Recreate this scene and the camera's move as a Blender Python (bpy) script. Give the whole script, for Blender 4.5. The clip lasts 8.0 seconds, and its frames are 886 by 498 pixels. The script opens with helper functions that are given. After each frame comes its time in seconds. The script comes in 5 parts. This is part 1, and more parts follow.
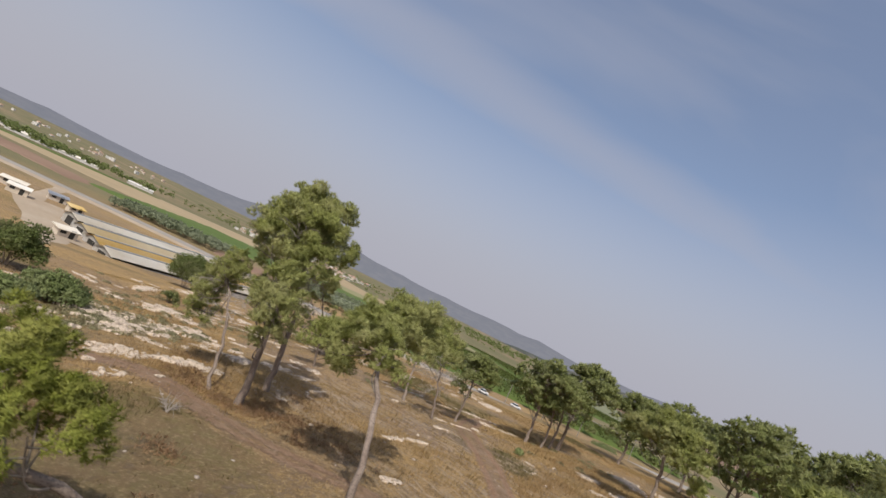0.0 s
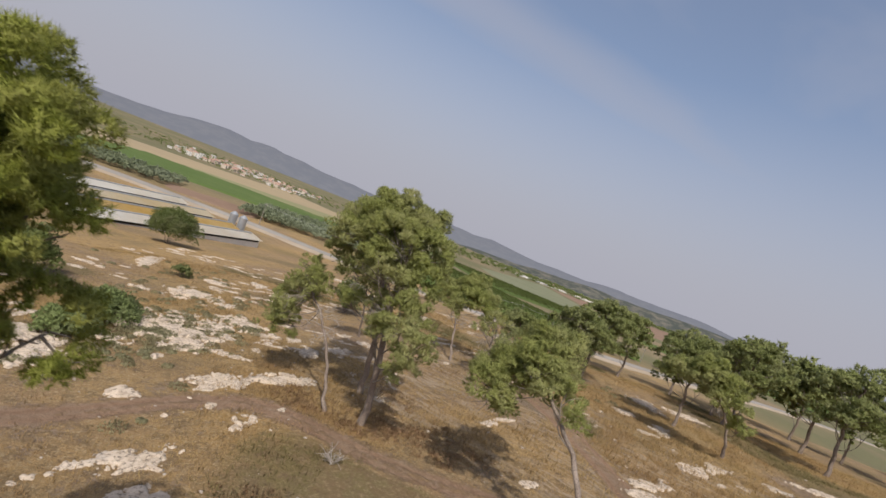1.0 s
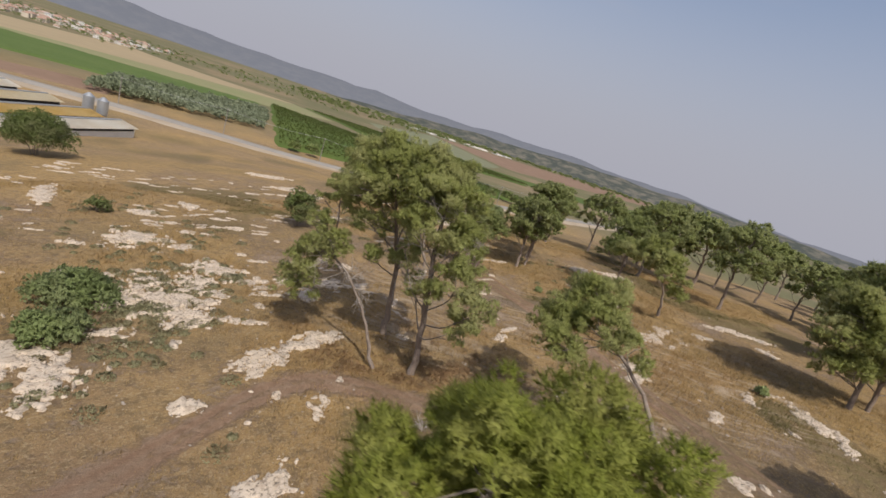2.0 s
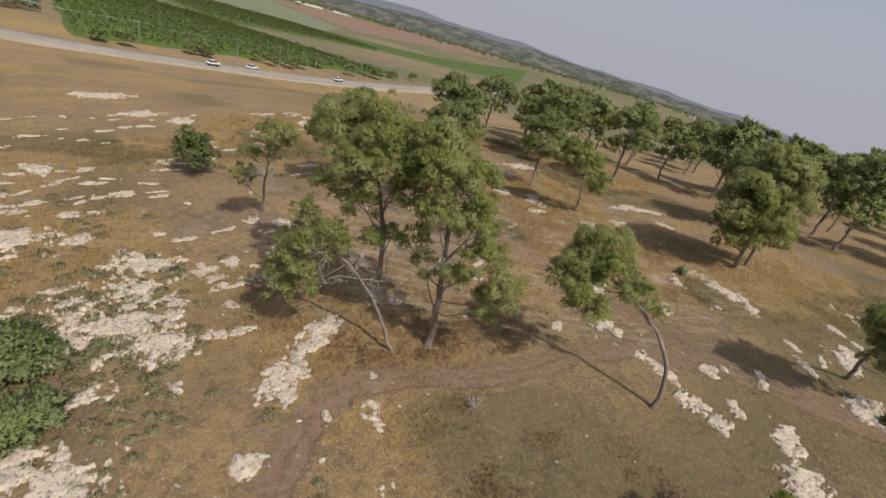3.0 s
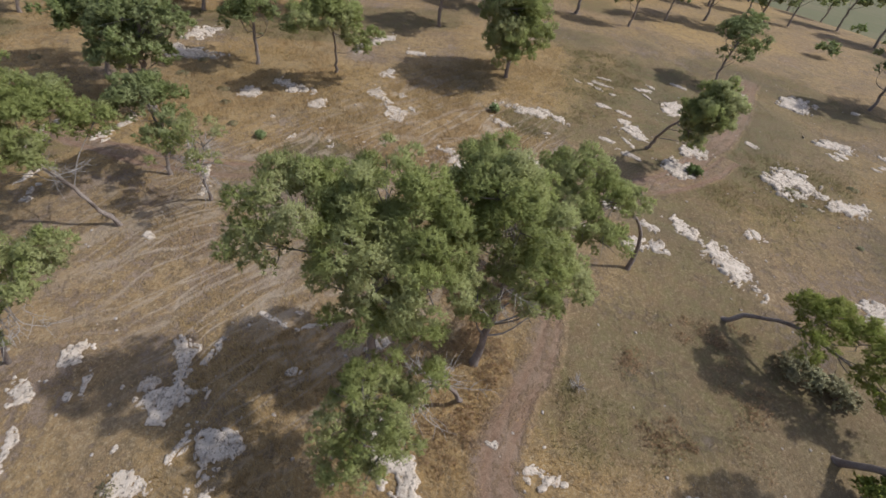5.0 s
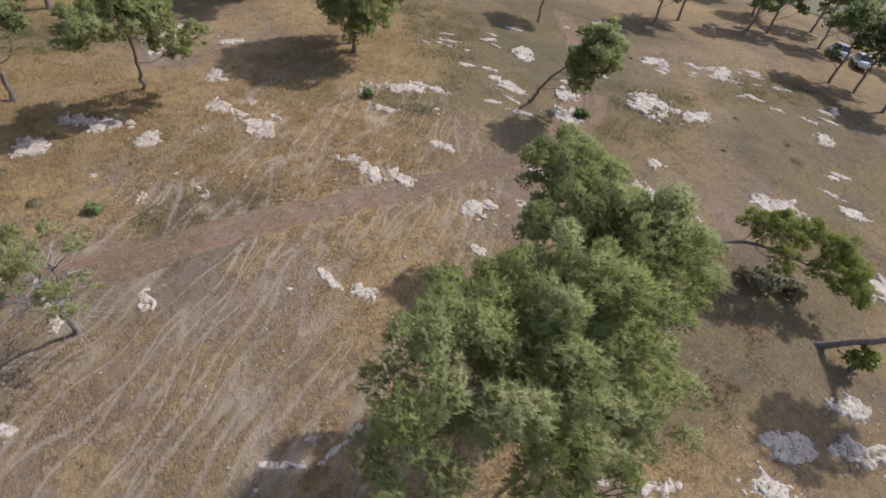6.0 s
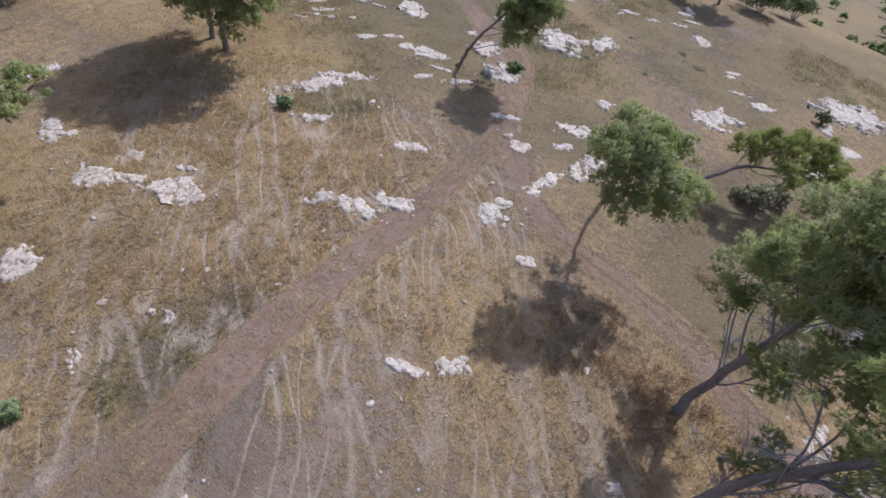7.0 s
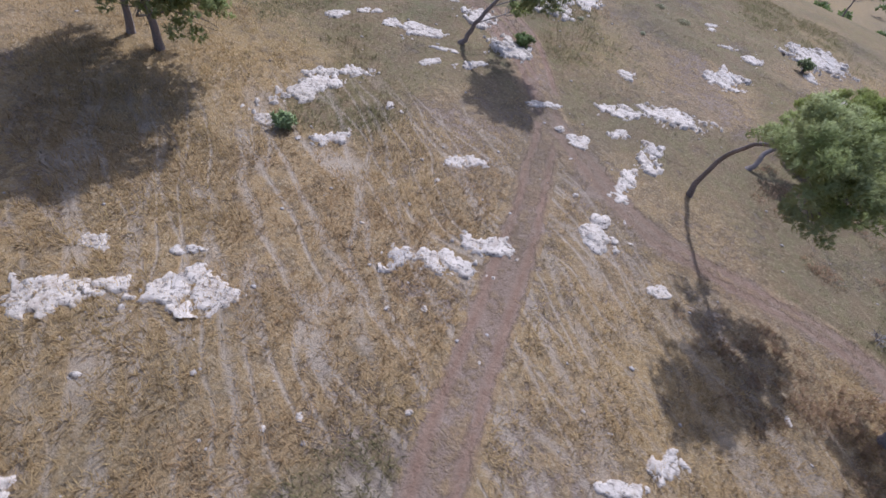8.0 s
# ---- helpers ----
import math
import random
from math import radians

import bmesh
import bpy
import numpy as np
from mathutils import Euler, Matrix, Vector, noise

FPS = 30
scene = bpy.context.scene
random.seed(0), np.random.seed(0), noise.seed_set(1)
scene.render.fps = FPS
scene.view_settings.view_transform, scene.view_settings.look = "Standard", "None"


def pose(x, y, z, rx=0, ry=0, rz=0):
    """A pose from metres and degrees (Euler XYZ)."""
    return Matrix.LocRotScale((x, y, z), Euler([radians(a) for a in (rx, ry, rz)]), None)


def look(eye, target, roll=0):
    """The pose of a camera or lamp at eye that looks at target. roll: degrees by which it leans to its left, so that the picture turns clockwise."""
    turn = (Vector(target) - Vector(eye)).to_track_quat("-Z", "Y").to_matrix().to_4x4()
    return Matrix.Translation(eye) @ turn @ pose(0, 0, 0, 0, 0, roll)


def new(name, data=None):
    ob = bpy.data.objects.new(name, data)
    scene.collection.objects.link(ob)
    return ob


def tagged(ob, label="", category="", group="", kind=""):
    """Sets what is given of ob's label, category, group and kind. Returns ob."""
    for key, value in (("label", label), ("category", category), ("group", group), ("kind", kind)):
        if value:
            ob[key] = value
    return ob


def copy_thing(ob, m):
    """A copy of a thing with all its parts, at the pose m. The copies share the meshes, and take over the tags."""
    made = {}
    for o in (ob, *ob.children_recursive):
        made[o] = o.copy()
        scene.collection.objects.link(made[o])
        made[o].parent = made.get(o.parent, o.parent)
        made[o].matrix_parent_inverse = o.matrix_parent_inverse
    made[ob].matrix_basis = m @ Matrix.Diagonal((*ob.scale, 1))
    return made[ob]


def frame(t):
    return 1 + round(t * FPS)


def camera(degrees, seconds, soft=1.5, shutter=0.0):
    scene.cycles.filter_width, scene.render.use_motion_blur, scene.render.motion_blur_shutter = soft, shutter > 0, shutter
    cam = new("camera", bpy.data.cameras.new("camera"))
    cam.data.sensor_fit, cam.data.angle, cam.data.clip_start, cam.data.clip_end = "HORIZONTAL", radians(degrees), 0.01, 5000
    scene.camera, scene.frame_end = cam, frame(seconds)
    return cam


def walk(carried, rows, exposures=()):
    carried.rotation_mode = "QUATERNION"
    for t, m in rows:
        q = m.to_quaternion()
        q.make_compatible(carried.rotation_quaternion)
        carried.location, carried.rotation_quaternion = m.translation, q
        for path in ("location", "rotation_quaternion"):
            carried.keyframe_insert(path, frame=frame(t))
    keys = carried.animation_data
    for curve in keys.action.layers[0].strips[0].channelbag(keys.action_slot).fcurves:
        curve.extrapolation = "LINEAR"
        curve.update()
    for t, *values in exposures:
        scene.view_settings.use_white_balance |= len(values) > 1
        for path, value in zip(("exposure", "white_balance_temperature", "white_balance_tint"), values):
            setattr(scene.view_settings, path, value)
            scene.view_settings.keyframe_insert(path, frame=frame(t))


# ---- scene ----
cam = camera(86.4, 8.0, soft=1.5, shutter=0.12)
# seconds, eye x y z, heading to the left of +y, pitch up, roll
PATH = [
    (0, 0.02, -1.64, 10.44, 2.88, 6.06, 26.12),
    (0.5, -5.10, -1.49, 11.40, -0.91, 2.15, 23.79),
    (1, -9.93, -0.77, 12.38, -7.07, -2.15, 21.87),
    (1.5, -14.35, 0.49, 13.45, -15.53, -8.18, 19.93),
    (2.8, -23.55, 7.40, 16.87, -42.51, -22.30, 17.12),
    (3, -24.47, 9.13, 17.33, -46.68, -24.19, 16.38),
    (3.5, -25.93, 13.76, 18.52, -58.05, -29.03, 13.58),
    (4, -26.08, 18.92, 19.46, -70.26, -32.62, 11.58),
    (4.5, -24.79, 24.19, 20.18, -83.58, -36.39, 10.86),
    (4.7, -23.91, 26.25, 20.33, -89.16, -37.54, 11.11),
    (5.8, -16.49, 34.55, 19.23, -120.52, -39.32, 11.57),
    (6, -14.56, 35.81, 19.14, -126.14, -39.54, 11.00),
    (6.5, -9.16, 38.08, 18.76, -139.46, -40.99, 10.26),
    (7, -3.42, 39.02, 18.13, -150.88, -42.69, 8.97),
    (7.5, 2.27, 38.56, 17.22, -161.56, -44.43, 9.87),
    (8, 7.82, 37.09, 15.83, -169.17, -45.12, 12.24),
]


def aim(x, y, z, yaw, pitch, roll):
    a, b = radians(yaw), radians(pitch)
    return look((x, y, z), (x - math.sin(a) * math.cos(b), y + math.cos(a) * math.cos(b), z + math.sin(b)), roll)


walk(cam, [(t, aim(*r)) for t, *r in PATH], exposures=[(0.0, 0.12, 6500, 10), (1.7, 0.06, 6500, 10), (3.0, 0.02, 6500, 8), (4.0, 0.04, 6100, 8), (4.7, 0.08, 5800, 8), (6.0, 0.2, 5600, 12), (7.2, 0.32, 5080, 15), (8.0, 0.36, 4950, 16)])

# ---------------------------------------------------------------- light
SUN_TO = Vector((-0.08, -0.62, 0.785)).normalized()
world = bpy.data.worlds.new("sky")
scene.world = world
world.use_nodes = True
wn, wl = world.node_tree.nodes, world.node_tree.links
wn.clear()
sky = wn.new("ShaderNodeTexSky")
sky.sky_type, sky.sun_disc = "NISHITA", False
sky.sun_elevation, sky.sun_rotation = math.asin(SUN_TO.z), math.pi
sky.air_density, sky.dust_density, sky.ozone_density, sky.altitude = 1.0, 3.0, 1.5, 100
bg_sky = wn.new("ShaderNodeBackground")
bg_sky.inputs["Strength"].default_value = 0.14
wl.new(sky.outputs[0], bg_sky.inputs["Color"])
bg_cloud = wn.new("ShaderNodeBackground")
bg_cloud.inputs["Color"].default_value = (0.43, 0.43, 0.495, 1)
bg_cloud.inputs["Strength"].default_value = 0.92
tc = wn.new("ShaderNodeTexCoord")
mp = wn.new("ShaderNodeMapping")
mp.inputs["Rotation"].default_value = (0.25, 0.15, radians(62))
mp.inputs["Scale"].default_value = (0.45, 2.6, 3.0)
wl.new(tc.outputs["Generated"], mp.inputs[0])
ns = wn.new("ShaderNodeTexNoise")
ns.inputs["Scale"].default_value, ns.inputs["Detail"].default_value, ns.inputs["Distortion"].default_value = 1.2, 5.0, 0.4
wl.new(mp.outputs[0], ns.inputs["Vector"])
rampw = wn.new("ShaderNodeMapRange")
rampw.inputs[1].default_value, rampw.inputs[2].default_value = 0.42, 0.70
rampw.inputs[3].default_value, rampw.inputs[4].default_value = 0.18, 0.70
wl.new(ns.outputs["Fac"], rampw.inputs[0])
# haze thickens towards the horizon
sep = wn.new("ShaderNodeSeparateXYZ")
wl.new(tc.outputs["Generated"], sep.inputs[0])
hz = wn.new("ShaderNodeMapRange")
hz.interpolation_type = "SMOOTHERSTEP"
for i, v in enumerate((-0.02, 0.62, 0.97, 0.0)):
    hz.inputs[i + 1].default_value = v
wl.new(sep.outputs["Z"], hz.inputs[0])
# one long band of cirrus crosses the northern sky
band = wn.new("ShaderNodeVectorMath")
band.operation = "DOT_PRODUCT"
band.inputs[1].default_value = (-0.118, 0.432, -0.894)
wl.new(tc.outputs["Generated"], band.inputs[0])
wob = wn.new("ShaderNodeMath")
wob.operation = "MULTIPLY_ADD"
wob.inputs[1].default_value, wob.inputs[2].default_value = 0.24, -0.12
wl.new(ns.outputs["Fac"], wob.inputs[0])
bsum = wn.new("ShaderNodeMath")
bsum.operation = "ADD"
wl.new(band.outputs["Value"], bsum.inputs[0])
wl.new(wob.outputs[0], bsum.inputs[1])
babs = wn.new("ShaderNodeMath")
babs.operation = "ABSOLUTE"
wl.new(bsum.outputs[0], babs.inputs[0])
bfade = wn.new("ShaderNodeMapRange")
bfade.interpolation_type = "SMOOTHSTEP"
for i, v in enumerate((0.0, 0.13, 0.55, 0.0)):
    bfade.inputs[i + 1].default_value = v
wl.new(babs.outputs[0], bfade.inputs[0])
veil = wn.new("ShaderNodeMath")
veil.operation = "MAXIMUM"
wl.new(bfade.outputs[0], veil.inputs[0])
wl.new(rampw.outputs[0], veil.inputs[1])
mx = wn.new("ShaderNodeMath")
mx.operation = "MAXIMUM"
wl.new(veil.outputs[0], mx.inputs[0])
wl.new(hz.outputs[0], mx.inputs[1])
mixw = wn.new("ShaderNodeMixShader")
wl.new(mx.outputs[0], mixw.inputs[0])
wl.new(bg_sky.outputs[0], mixw.inputs[1])
wl.new(bg_cloud.outputs[0], mixw.inputs[2])
wo = wn.new("ShaderNodeOutputWorld")
wl.new(mixw.outputs[0], wo.inputs[0])

sun = new("sun", bpy.data.lights.new("sun", "SUN"))
sun.data.energy, sun.data.angle, sun.data.color = 3.2, radians(0.9), (1.0, 0.94, 0.85)
sun.matrix_world = look(SUN_TO * 60, (0, 0, 0))


# ---------------------------------------------------------------- materials
def nodes_of(name):
    m = bpy.data.materials.new(name)
    m.use_nodes = True
    nt = m.node_tree
    nt.nodes.clear()
    out = nt.nodes.new("ShaderNodeOutputMaterial")
    bsdf = nt.nodes.new("ShaderNodeBsdfPrincipled")
    nt.links.new(bsdf.outputs[0], out.inputs[0])
    return m, nt, bsdf, out


def n_noise(nt, scale, detail=4.0, rough=0.6, coord=None, stretch=None):
    t = nt.nodes.new("ShaderNodeTexNoise")
    t.inputs["Scale"].default_value, t.inputs["Detail"].default_value, t.inputs["Roughness"].default_value = scale, detail, rough
    if coord is None:
        coord = nt.nodes.new("ShaderNodeNewGeometry").outputs["Position"]
    if stretch:
        mpn = nt.nodes.new("ShaderNodeMapping")
        mpn.inputs["Scale"].default_value = stretch
        nt.links.new(coord, mpn.inputs[0])
        coord = mpn.outputs[0]
    nt.links.new(coord, t.inputs["Vector"])
    return t.outputs["Fac"]


def n_range(nt, src, lo, hi, a=0.0, b=1.0):
    r = nt.nodes.new("ShaderNodeMapRange")
    for i, v in enumerate((lo, hi, a, b)):
        r.inputs[i + 1].default_value = v
    nt.links.new(src, r.inputs[0])
    return r.outputs[0]


def n_mix(nt, fac, a, b):
    m = nt.nodes.new("ShaderNodeMix")
    m.data_type = "RGBA"
    for sock, v in ((m.inputs[6], a), (m.inputs[7], b)):
        if isinstance(v, tuple):
            sock.default_value = (*v, 1)
        else:
            nt.links.new(v, sock)
    if isinstance(fac, float):
        m.inputs[0].default_value = fac
    else:
        nt.links.new(fac, m.inputs[0])
    return m.outputs[2]


def n_mul(nt, a, b):
    m = nt.nodes.new("ShaderNodeMath")
    m.operation = "MULTIPLY"
    for sock, v in ((m.inputs[0], a), (m.inputs[1], b)):
        if isinstance(v, float):
            sock.default_value = v
        else:
            nt.links.new(v, sock)
    return m.outputs[0]


def n_bump(nt, bsdf, height, strength, distance):
    b = nt.nodes.new("ShaderNodeBump")
    b.inputs["Strength"].default_value, b.inputs["Distance"].default_value = strength, distance
    nt.links.new(height, b.inputs["Height"])
    nt.links.new(b.outputs[0], bsdf.inputs["Normal"])


def surface(name, a, b, scale=2.0, rough=0.85, bump=0.3, dist=0.02, fine=14.0, c=None, stretch=None, spec=0.3, metal=0.0):
    """Two tones at two scales with fine relief."""
    m, nt, bsdf, _ = nodes_of(name)
    big = n_noise(nt, scale, 4, 0.6, stretch=stretch)
    col = n_mix(nt, n_range(nt, big, 0.35, 0.65), a, b)
    small = n_noise(nt, scale * fine, 3, 0.7)
    if c:
        col = n_mix(nt, n_range(nt, small, 0.52, 0.68, 0, 0.8), col, c)
    else:
        col = n_mix(nt, n_range(nt, small, 0.3, 0.7, 0, 0.35), col, tuple(v * 0.6 for v in a))
    nt.links.new(col, bsdf.inputs["Base Color"])
    bsdf.inputs["Roughness"].default_value, bsdf.inputs["Specular IOR Level"].default_value = rough, spec
    bsdf.inputs["Metallic"].default_value = metal
    if bump:
        n_bump(nt, bsdf, small, bump, dist)
    return m


def leafy(name, a, b, c, trans=0.35, patch=0.35, rough=0.6):
    """Foliage: colour varies from leaf to leaf and in larger patches, and light comes through."""
    m, nt, bsdf, out = nodes_of(name)
    rnd = nt.nodes.new("ShaderNodeNewGeometry").outputs["Random Per Island"]
    col = n_mix(nt, rnd, a, b)
    col = n_mix(nt, n_range(nt, n_noise(nt, patch, 3), 0.42, 0.66), col, c)
    nt.links.new(col, bsdf.inputs["Base Color"])
    bsdf.inputs["Roughness"].default_value, bsdf.inputs["Specular IOR Level"].default_value = rough, 0.25
    tr = nt.nodes.new("ShaderNodeBsdfTranslucent")
    nt.links.new(col, tr.inputs["Color"])
    mx = nt.nodes.new("ShaderNodeMixShader")
    mx.inputs[0].default_value = trans
    nt.links.new(bsdf.outputs[0], mx.inputs[1])
    nt.links.new(tr.outputs[0], mx.inputs[2])
    nt.links.new(mx.outputs[0], out.inputs[0])
    return m


def attr(nt, name):
    a = nt.nodes.new("ShaderNodeAttribute")
    a.attribute_name = name
    return a.outputs["Fac"]


def n_math(nt, op, a, b=0.0):
    m = nt.nodes.new("ShaderNodeMath")
    m.operation = op
    for sock, v in ((m.inputs[0], a), (m.inputs[1], b)):
        if isinstance(v, float):
            sock.default_value = v
        else:
            nt.links.new(v, sock)
    return m.outputs[0]


def n_dot(nt, vec):
    g = nt.nodes.new("ShaderNodeNewGeometry")
    d = nt.nodes.new("ShaderNodeVectorMath")
    d.operation = "DOT_PRODUCT"
    d.inputs[1].default_value = vec
    nt.links.new(g.outputs["Position"], d.inputs[0])
    return d.outputs["Value"]


def trodden_lines(nt, turn, along, across, bend, width):
    """Thin, winding, broken lines that run one way over the slope."""
    a = radians(turn)
    u = n_math(nt, "MULTIPLY", n_dot(nt, (math.cos(a), math.sin(a), 0)), along)
    v = n_math(nt, "MULTIPLY", n_dot(nt, (-math.sin(a), math.cos(a), 0)), across)
    v = n_math(nt, "ADD", v, n_math(nt, "MULTIPLY", n_noise(nt, 0.11, 2), bend))
    c = nt.nodes.new("ShaderNodeCombineXYZ")
    nt.links.new(u, c.inputs[0])
    nt.links.new(v, c.inputs[1])
    n = n_noise(nt, 1.0, 0.6, 0.4, coord=c.outputs[0])
    off = n_math(nt, "ABSOLUTE", n_math(nt, "SUBTRACT", n, 0.5))
    off = n_math(nt, "ADD", off, n_math(nt, "MULTIPLY", n_math(nt, "SUBTRACT", n_noise(nt, 5.0, 3, 0.7), 0.5), 0.05))
    return n_range(nt, off, 0.0, width, 1.0, 0.0)


def ground_material():
    m, nt, bsdf, _ = nodes_of("dry_hill_ground")
    soil_at, gold_at, green_at, trail_at, rut_at = (attr(nt, k) for k in ("soil", "gold", "green", "trail", "rut"))
    soil = n_mix(nt, n_range(nt, n_noise(nt, 0.45, 5), 0.36, 0.64), (0.285, 0.203, 0.14), (0.37, 0.275, 0.198))
    soil = n_mix(nt, n_range(nt, n_noise(nt, 4.2, 5, 0.75), 0.50, 0.68, 0, 0.6), soil, (0.215, 0.15, 0.105))
    soil = n_mix(nt, n_range(nt, n_noise(nt, 13.0, 4, 0.7), 0.60, 0.70, 0, 0.7), soil, (0.44, 0.38, 0.32))
    straw = n_mix(nt, n_range(nt, n_noise(nt, 0.19, 4), 0.40, 0.60), (0.375, 0.25, 0.118), (0.315, 0.21, 0.116))
    straw = n_mix(nt, n_mul(nt, gold_at, 0.85), straw, (0.405, 0.262, 0.105))
    straw = n_mix(nt, n_mul(nt, trail_at, 0.5), straw, (0.365, 0.245, 0.122))
    # olive cover, darkened further to stand in for lens falloff and backlit grass
    straw = n_mix(nt, green_at, straw, n_mix(nt, n_range(nt, n_noise(nt, 0.8, 5, 0.7), 0.44, 0.60), (0.14, 0.128, 0.052), (0.165, 0.115, 0.06)))
    soil = n_mix(nt, n_mul(nt, green_at, 0.8), soil, (0.12, 0.094, 0.064))
    straw = n_mix(nt, n_range(nt, n_noise(nt, 1.5, 5, 0.7), 0.47, 0.62, 0, 0.85), straw, (0.20, 0.138, 0.075))
    straw = n_mix(nt, n_mul(nt, n_range(nt, n_noise(nt, 5.2, 5, 0.8), 0.50, 0.64, 0, 0.8), n_range(nt, green_at, 0.0, 1.0, 1.0, 0.35)), straw, (0.50, 0.38, 0.225))
    straw = n_mix(nt, n_range(nt, n_noise(nt, 9.0, 4, 0.8), 0.52, 0.68, 0, 0.6), straw, (0.15, 0.105, 0.062))
    # grass stands in tufts with bare soil between them
    tuft = n_math(nt, "ADD", n_math(nt, "MULTIPLY", n_noise(nt, 2.1, 6, 0.78), 0.75), n_math(nt, "MULTIPLY", n_noise(nt, 0.33, 4), 0.45))
    bias = n_math(nt, "SUBTRACT", n_math(nt, "MULTIPLY", gold_at, 0.10), n_math(nt, "MULTIPLY", soil_at, 0.22))
    bias = n_math(nt, "SUBTRACT", bias, n_math(nt, "MULTIPLY", trail_at, 0.045))
    bias = n_math(nt, "ADD", bias, n_math(nt, "MULTIPLY", green_at, 0.07))
    cover = n_range(nt, n_math(nt, "ADD", tuft, bias), 0.47, 0.58)
    lines = n_math(nt, "MAXIMUM", trodden_lines(nt, 130, 0.07, 0.75, 2.6, 0.042), trodden_lines(nt, 144, 0.08, 0.62, 2.0, 0.038))
    broken = n_range(nt, n_noise(nt, 0.5, 4, 0.65), 0.31, 0.48)
    lines = n_mul(nt, n_mul(nt, lines, trail_at), broken)
    cover = n_mul(nt, cover, n_math(nt, "SUBTRACT", 1.0, n_mul(nt, lines, 0.6)))
    col = n_mix(nt, cover, soil, straw)
    col = n_mix(nt, n_mul(nt, lines, 0.7), col, (0.50, 0.395, 0.275))
    col = n_mix(nt, n_mul(nt, rut_at, n_range(nt, n_noise(nt, 1.3, 5, 0.7), 0.22, 0.42)), col, n_mix(nt, n_range(nt, n_noise(nt, 3.1, 5, 0.7), 0.4, 0.62), (0.25, 0.148, 0.092), (0.325, 0.208, 0.135)))
    far = n_mix(nt, n_range(nt, n_noise(nt, 0.004, 4, 0.65), 0.36, 0.54), (0.27, 0.205, 0.125), (0.16, 0.155, 0.08))
    far = n_mix(nt, n_range(nt, n_noise(nt, 0.05, 4), 0.5, 0.72, 0, 0.5), far, (0.12, 0.12, 0.07))
    col = n_mix(nt, attr(nt, "far"), col, far)
    col = n_mix(nt, n_range(nt, n_noise(nt, 0.07, 6, 0.7), 0.48, 0.66, 0, 0.4), col, (0.17, 0.14, 0.085))
    grit = n_noise(nt, 9.0, 6, 0.8)
    col = n_mix(nt, n_range(nt, n_noise(nt, 22.0, 3, 0.7), 0.35, 0.6, 0.35, 0), col, (0.10, 0.075, 0.05))
    nt.links.new(col, bsdf.inputs["Base Color"])
    bsdf.inputs["Roughness"].default_value, bsdf.inputs["Specular IOR Level"].default_value = 0.95, 0.1
    high = n_math(nt, "ADD", n_math(nt, "MULTIPLY", cover, 0.6), grit)
    n_bump(nt, bsdf, high, 0.85, 0.11)
    return m


M_GROUND = ground_material()


def rock_material():
    """Bare limestone: pale worn faces, grey lichen, and dark solution pits."""
    m, nt, bsdf, _ = nodes_of("weathered_limestone")
    col = n_mix(nt, n_range(nt, n_noise(nt, 1.7, 5, 0.65), 0.36, 0.62), (0.66, 0.55, 0.435), (0.545, 0.445, 0.34))
    col = n_mix(nt, n_range(nt, n_noise(nt, 0.6, 4, 0.6), 0.52, 0.68, 0, 0.5), col, (0.38, 0.335, 0.29))
    col = n_mix(nt, n_range(nt, n_noise(nt, 24.0, 4, 0.75), 0.38, 0.66, 0, 0.35), col, (0.30, 0.25, 0.205))
    col = n_mix(nt, n_range(nt, n_noise(nt, 3.4, 4, 0.65), 0.54, 0.66, 0, 0.55), col, (0.36, 0.27, 0.20))
    vor = nt.nodes.new("ShaderNodeTexVoronoi")
    vor.feature = "DISTANCE_TO_EDGE"
    vor.inputs["Scale"].default_value = 3.2
    warp = nt.nodes.new("ShaderNodeVectorMath")
    warp.operation = "ADD"
    nt.links.new(nt.nodes.new("ShaderNodeNewGeometry").outputs["Position"], warp.inputs[0])
    nt.links.new(n_mul(nt, n_noise(nt, 2.6, 4, 0.7), 0.9), warp.inputs[1])
    nt.links.new(warp.outputs[0], vor.inputs["Vector"])
    joint = n_mul(nt, n_range(nt, vor.outputs["Distance"], 0.0, 0.07, 1.0, 0.0), n_range(nt, n_noise(nt, 1.1, 3), 0.42, 0.58))
    col = n_mix(nt, n_mul(nt, joint, 0.7), col, (0.20, 0.155, 0.115))
    pits = n_range(nt, n_noise(nt, 6.5, 3, 0.6), 0.56, 0.63)
    col = n_mix(nt, n_mul(nt, pits, 0.75), col, (0.14, 0.115, 0.095))
    nt.links.new(col, bsdf.inputs["Base Color"])
    bsdf.inputs["Roughness"].default_value, bsdf.inputs["Specular IOR Level"].default_value = 0.95, 0.1
    high = n_math(nt, "SUBTRACT", n_noise(nt, 11.0, 6, 0.75), n_mul(nt, pits, 0.6))
    n_bump(nt, bsdf, high, 0.6, 0.05)
    return m


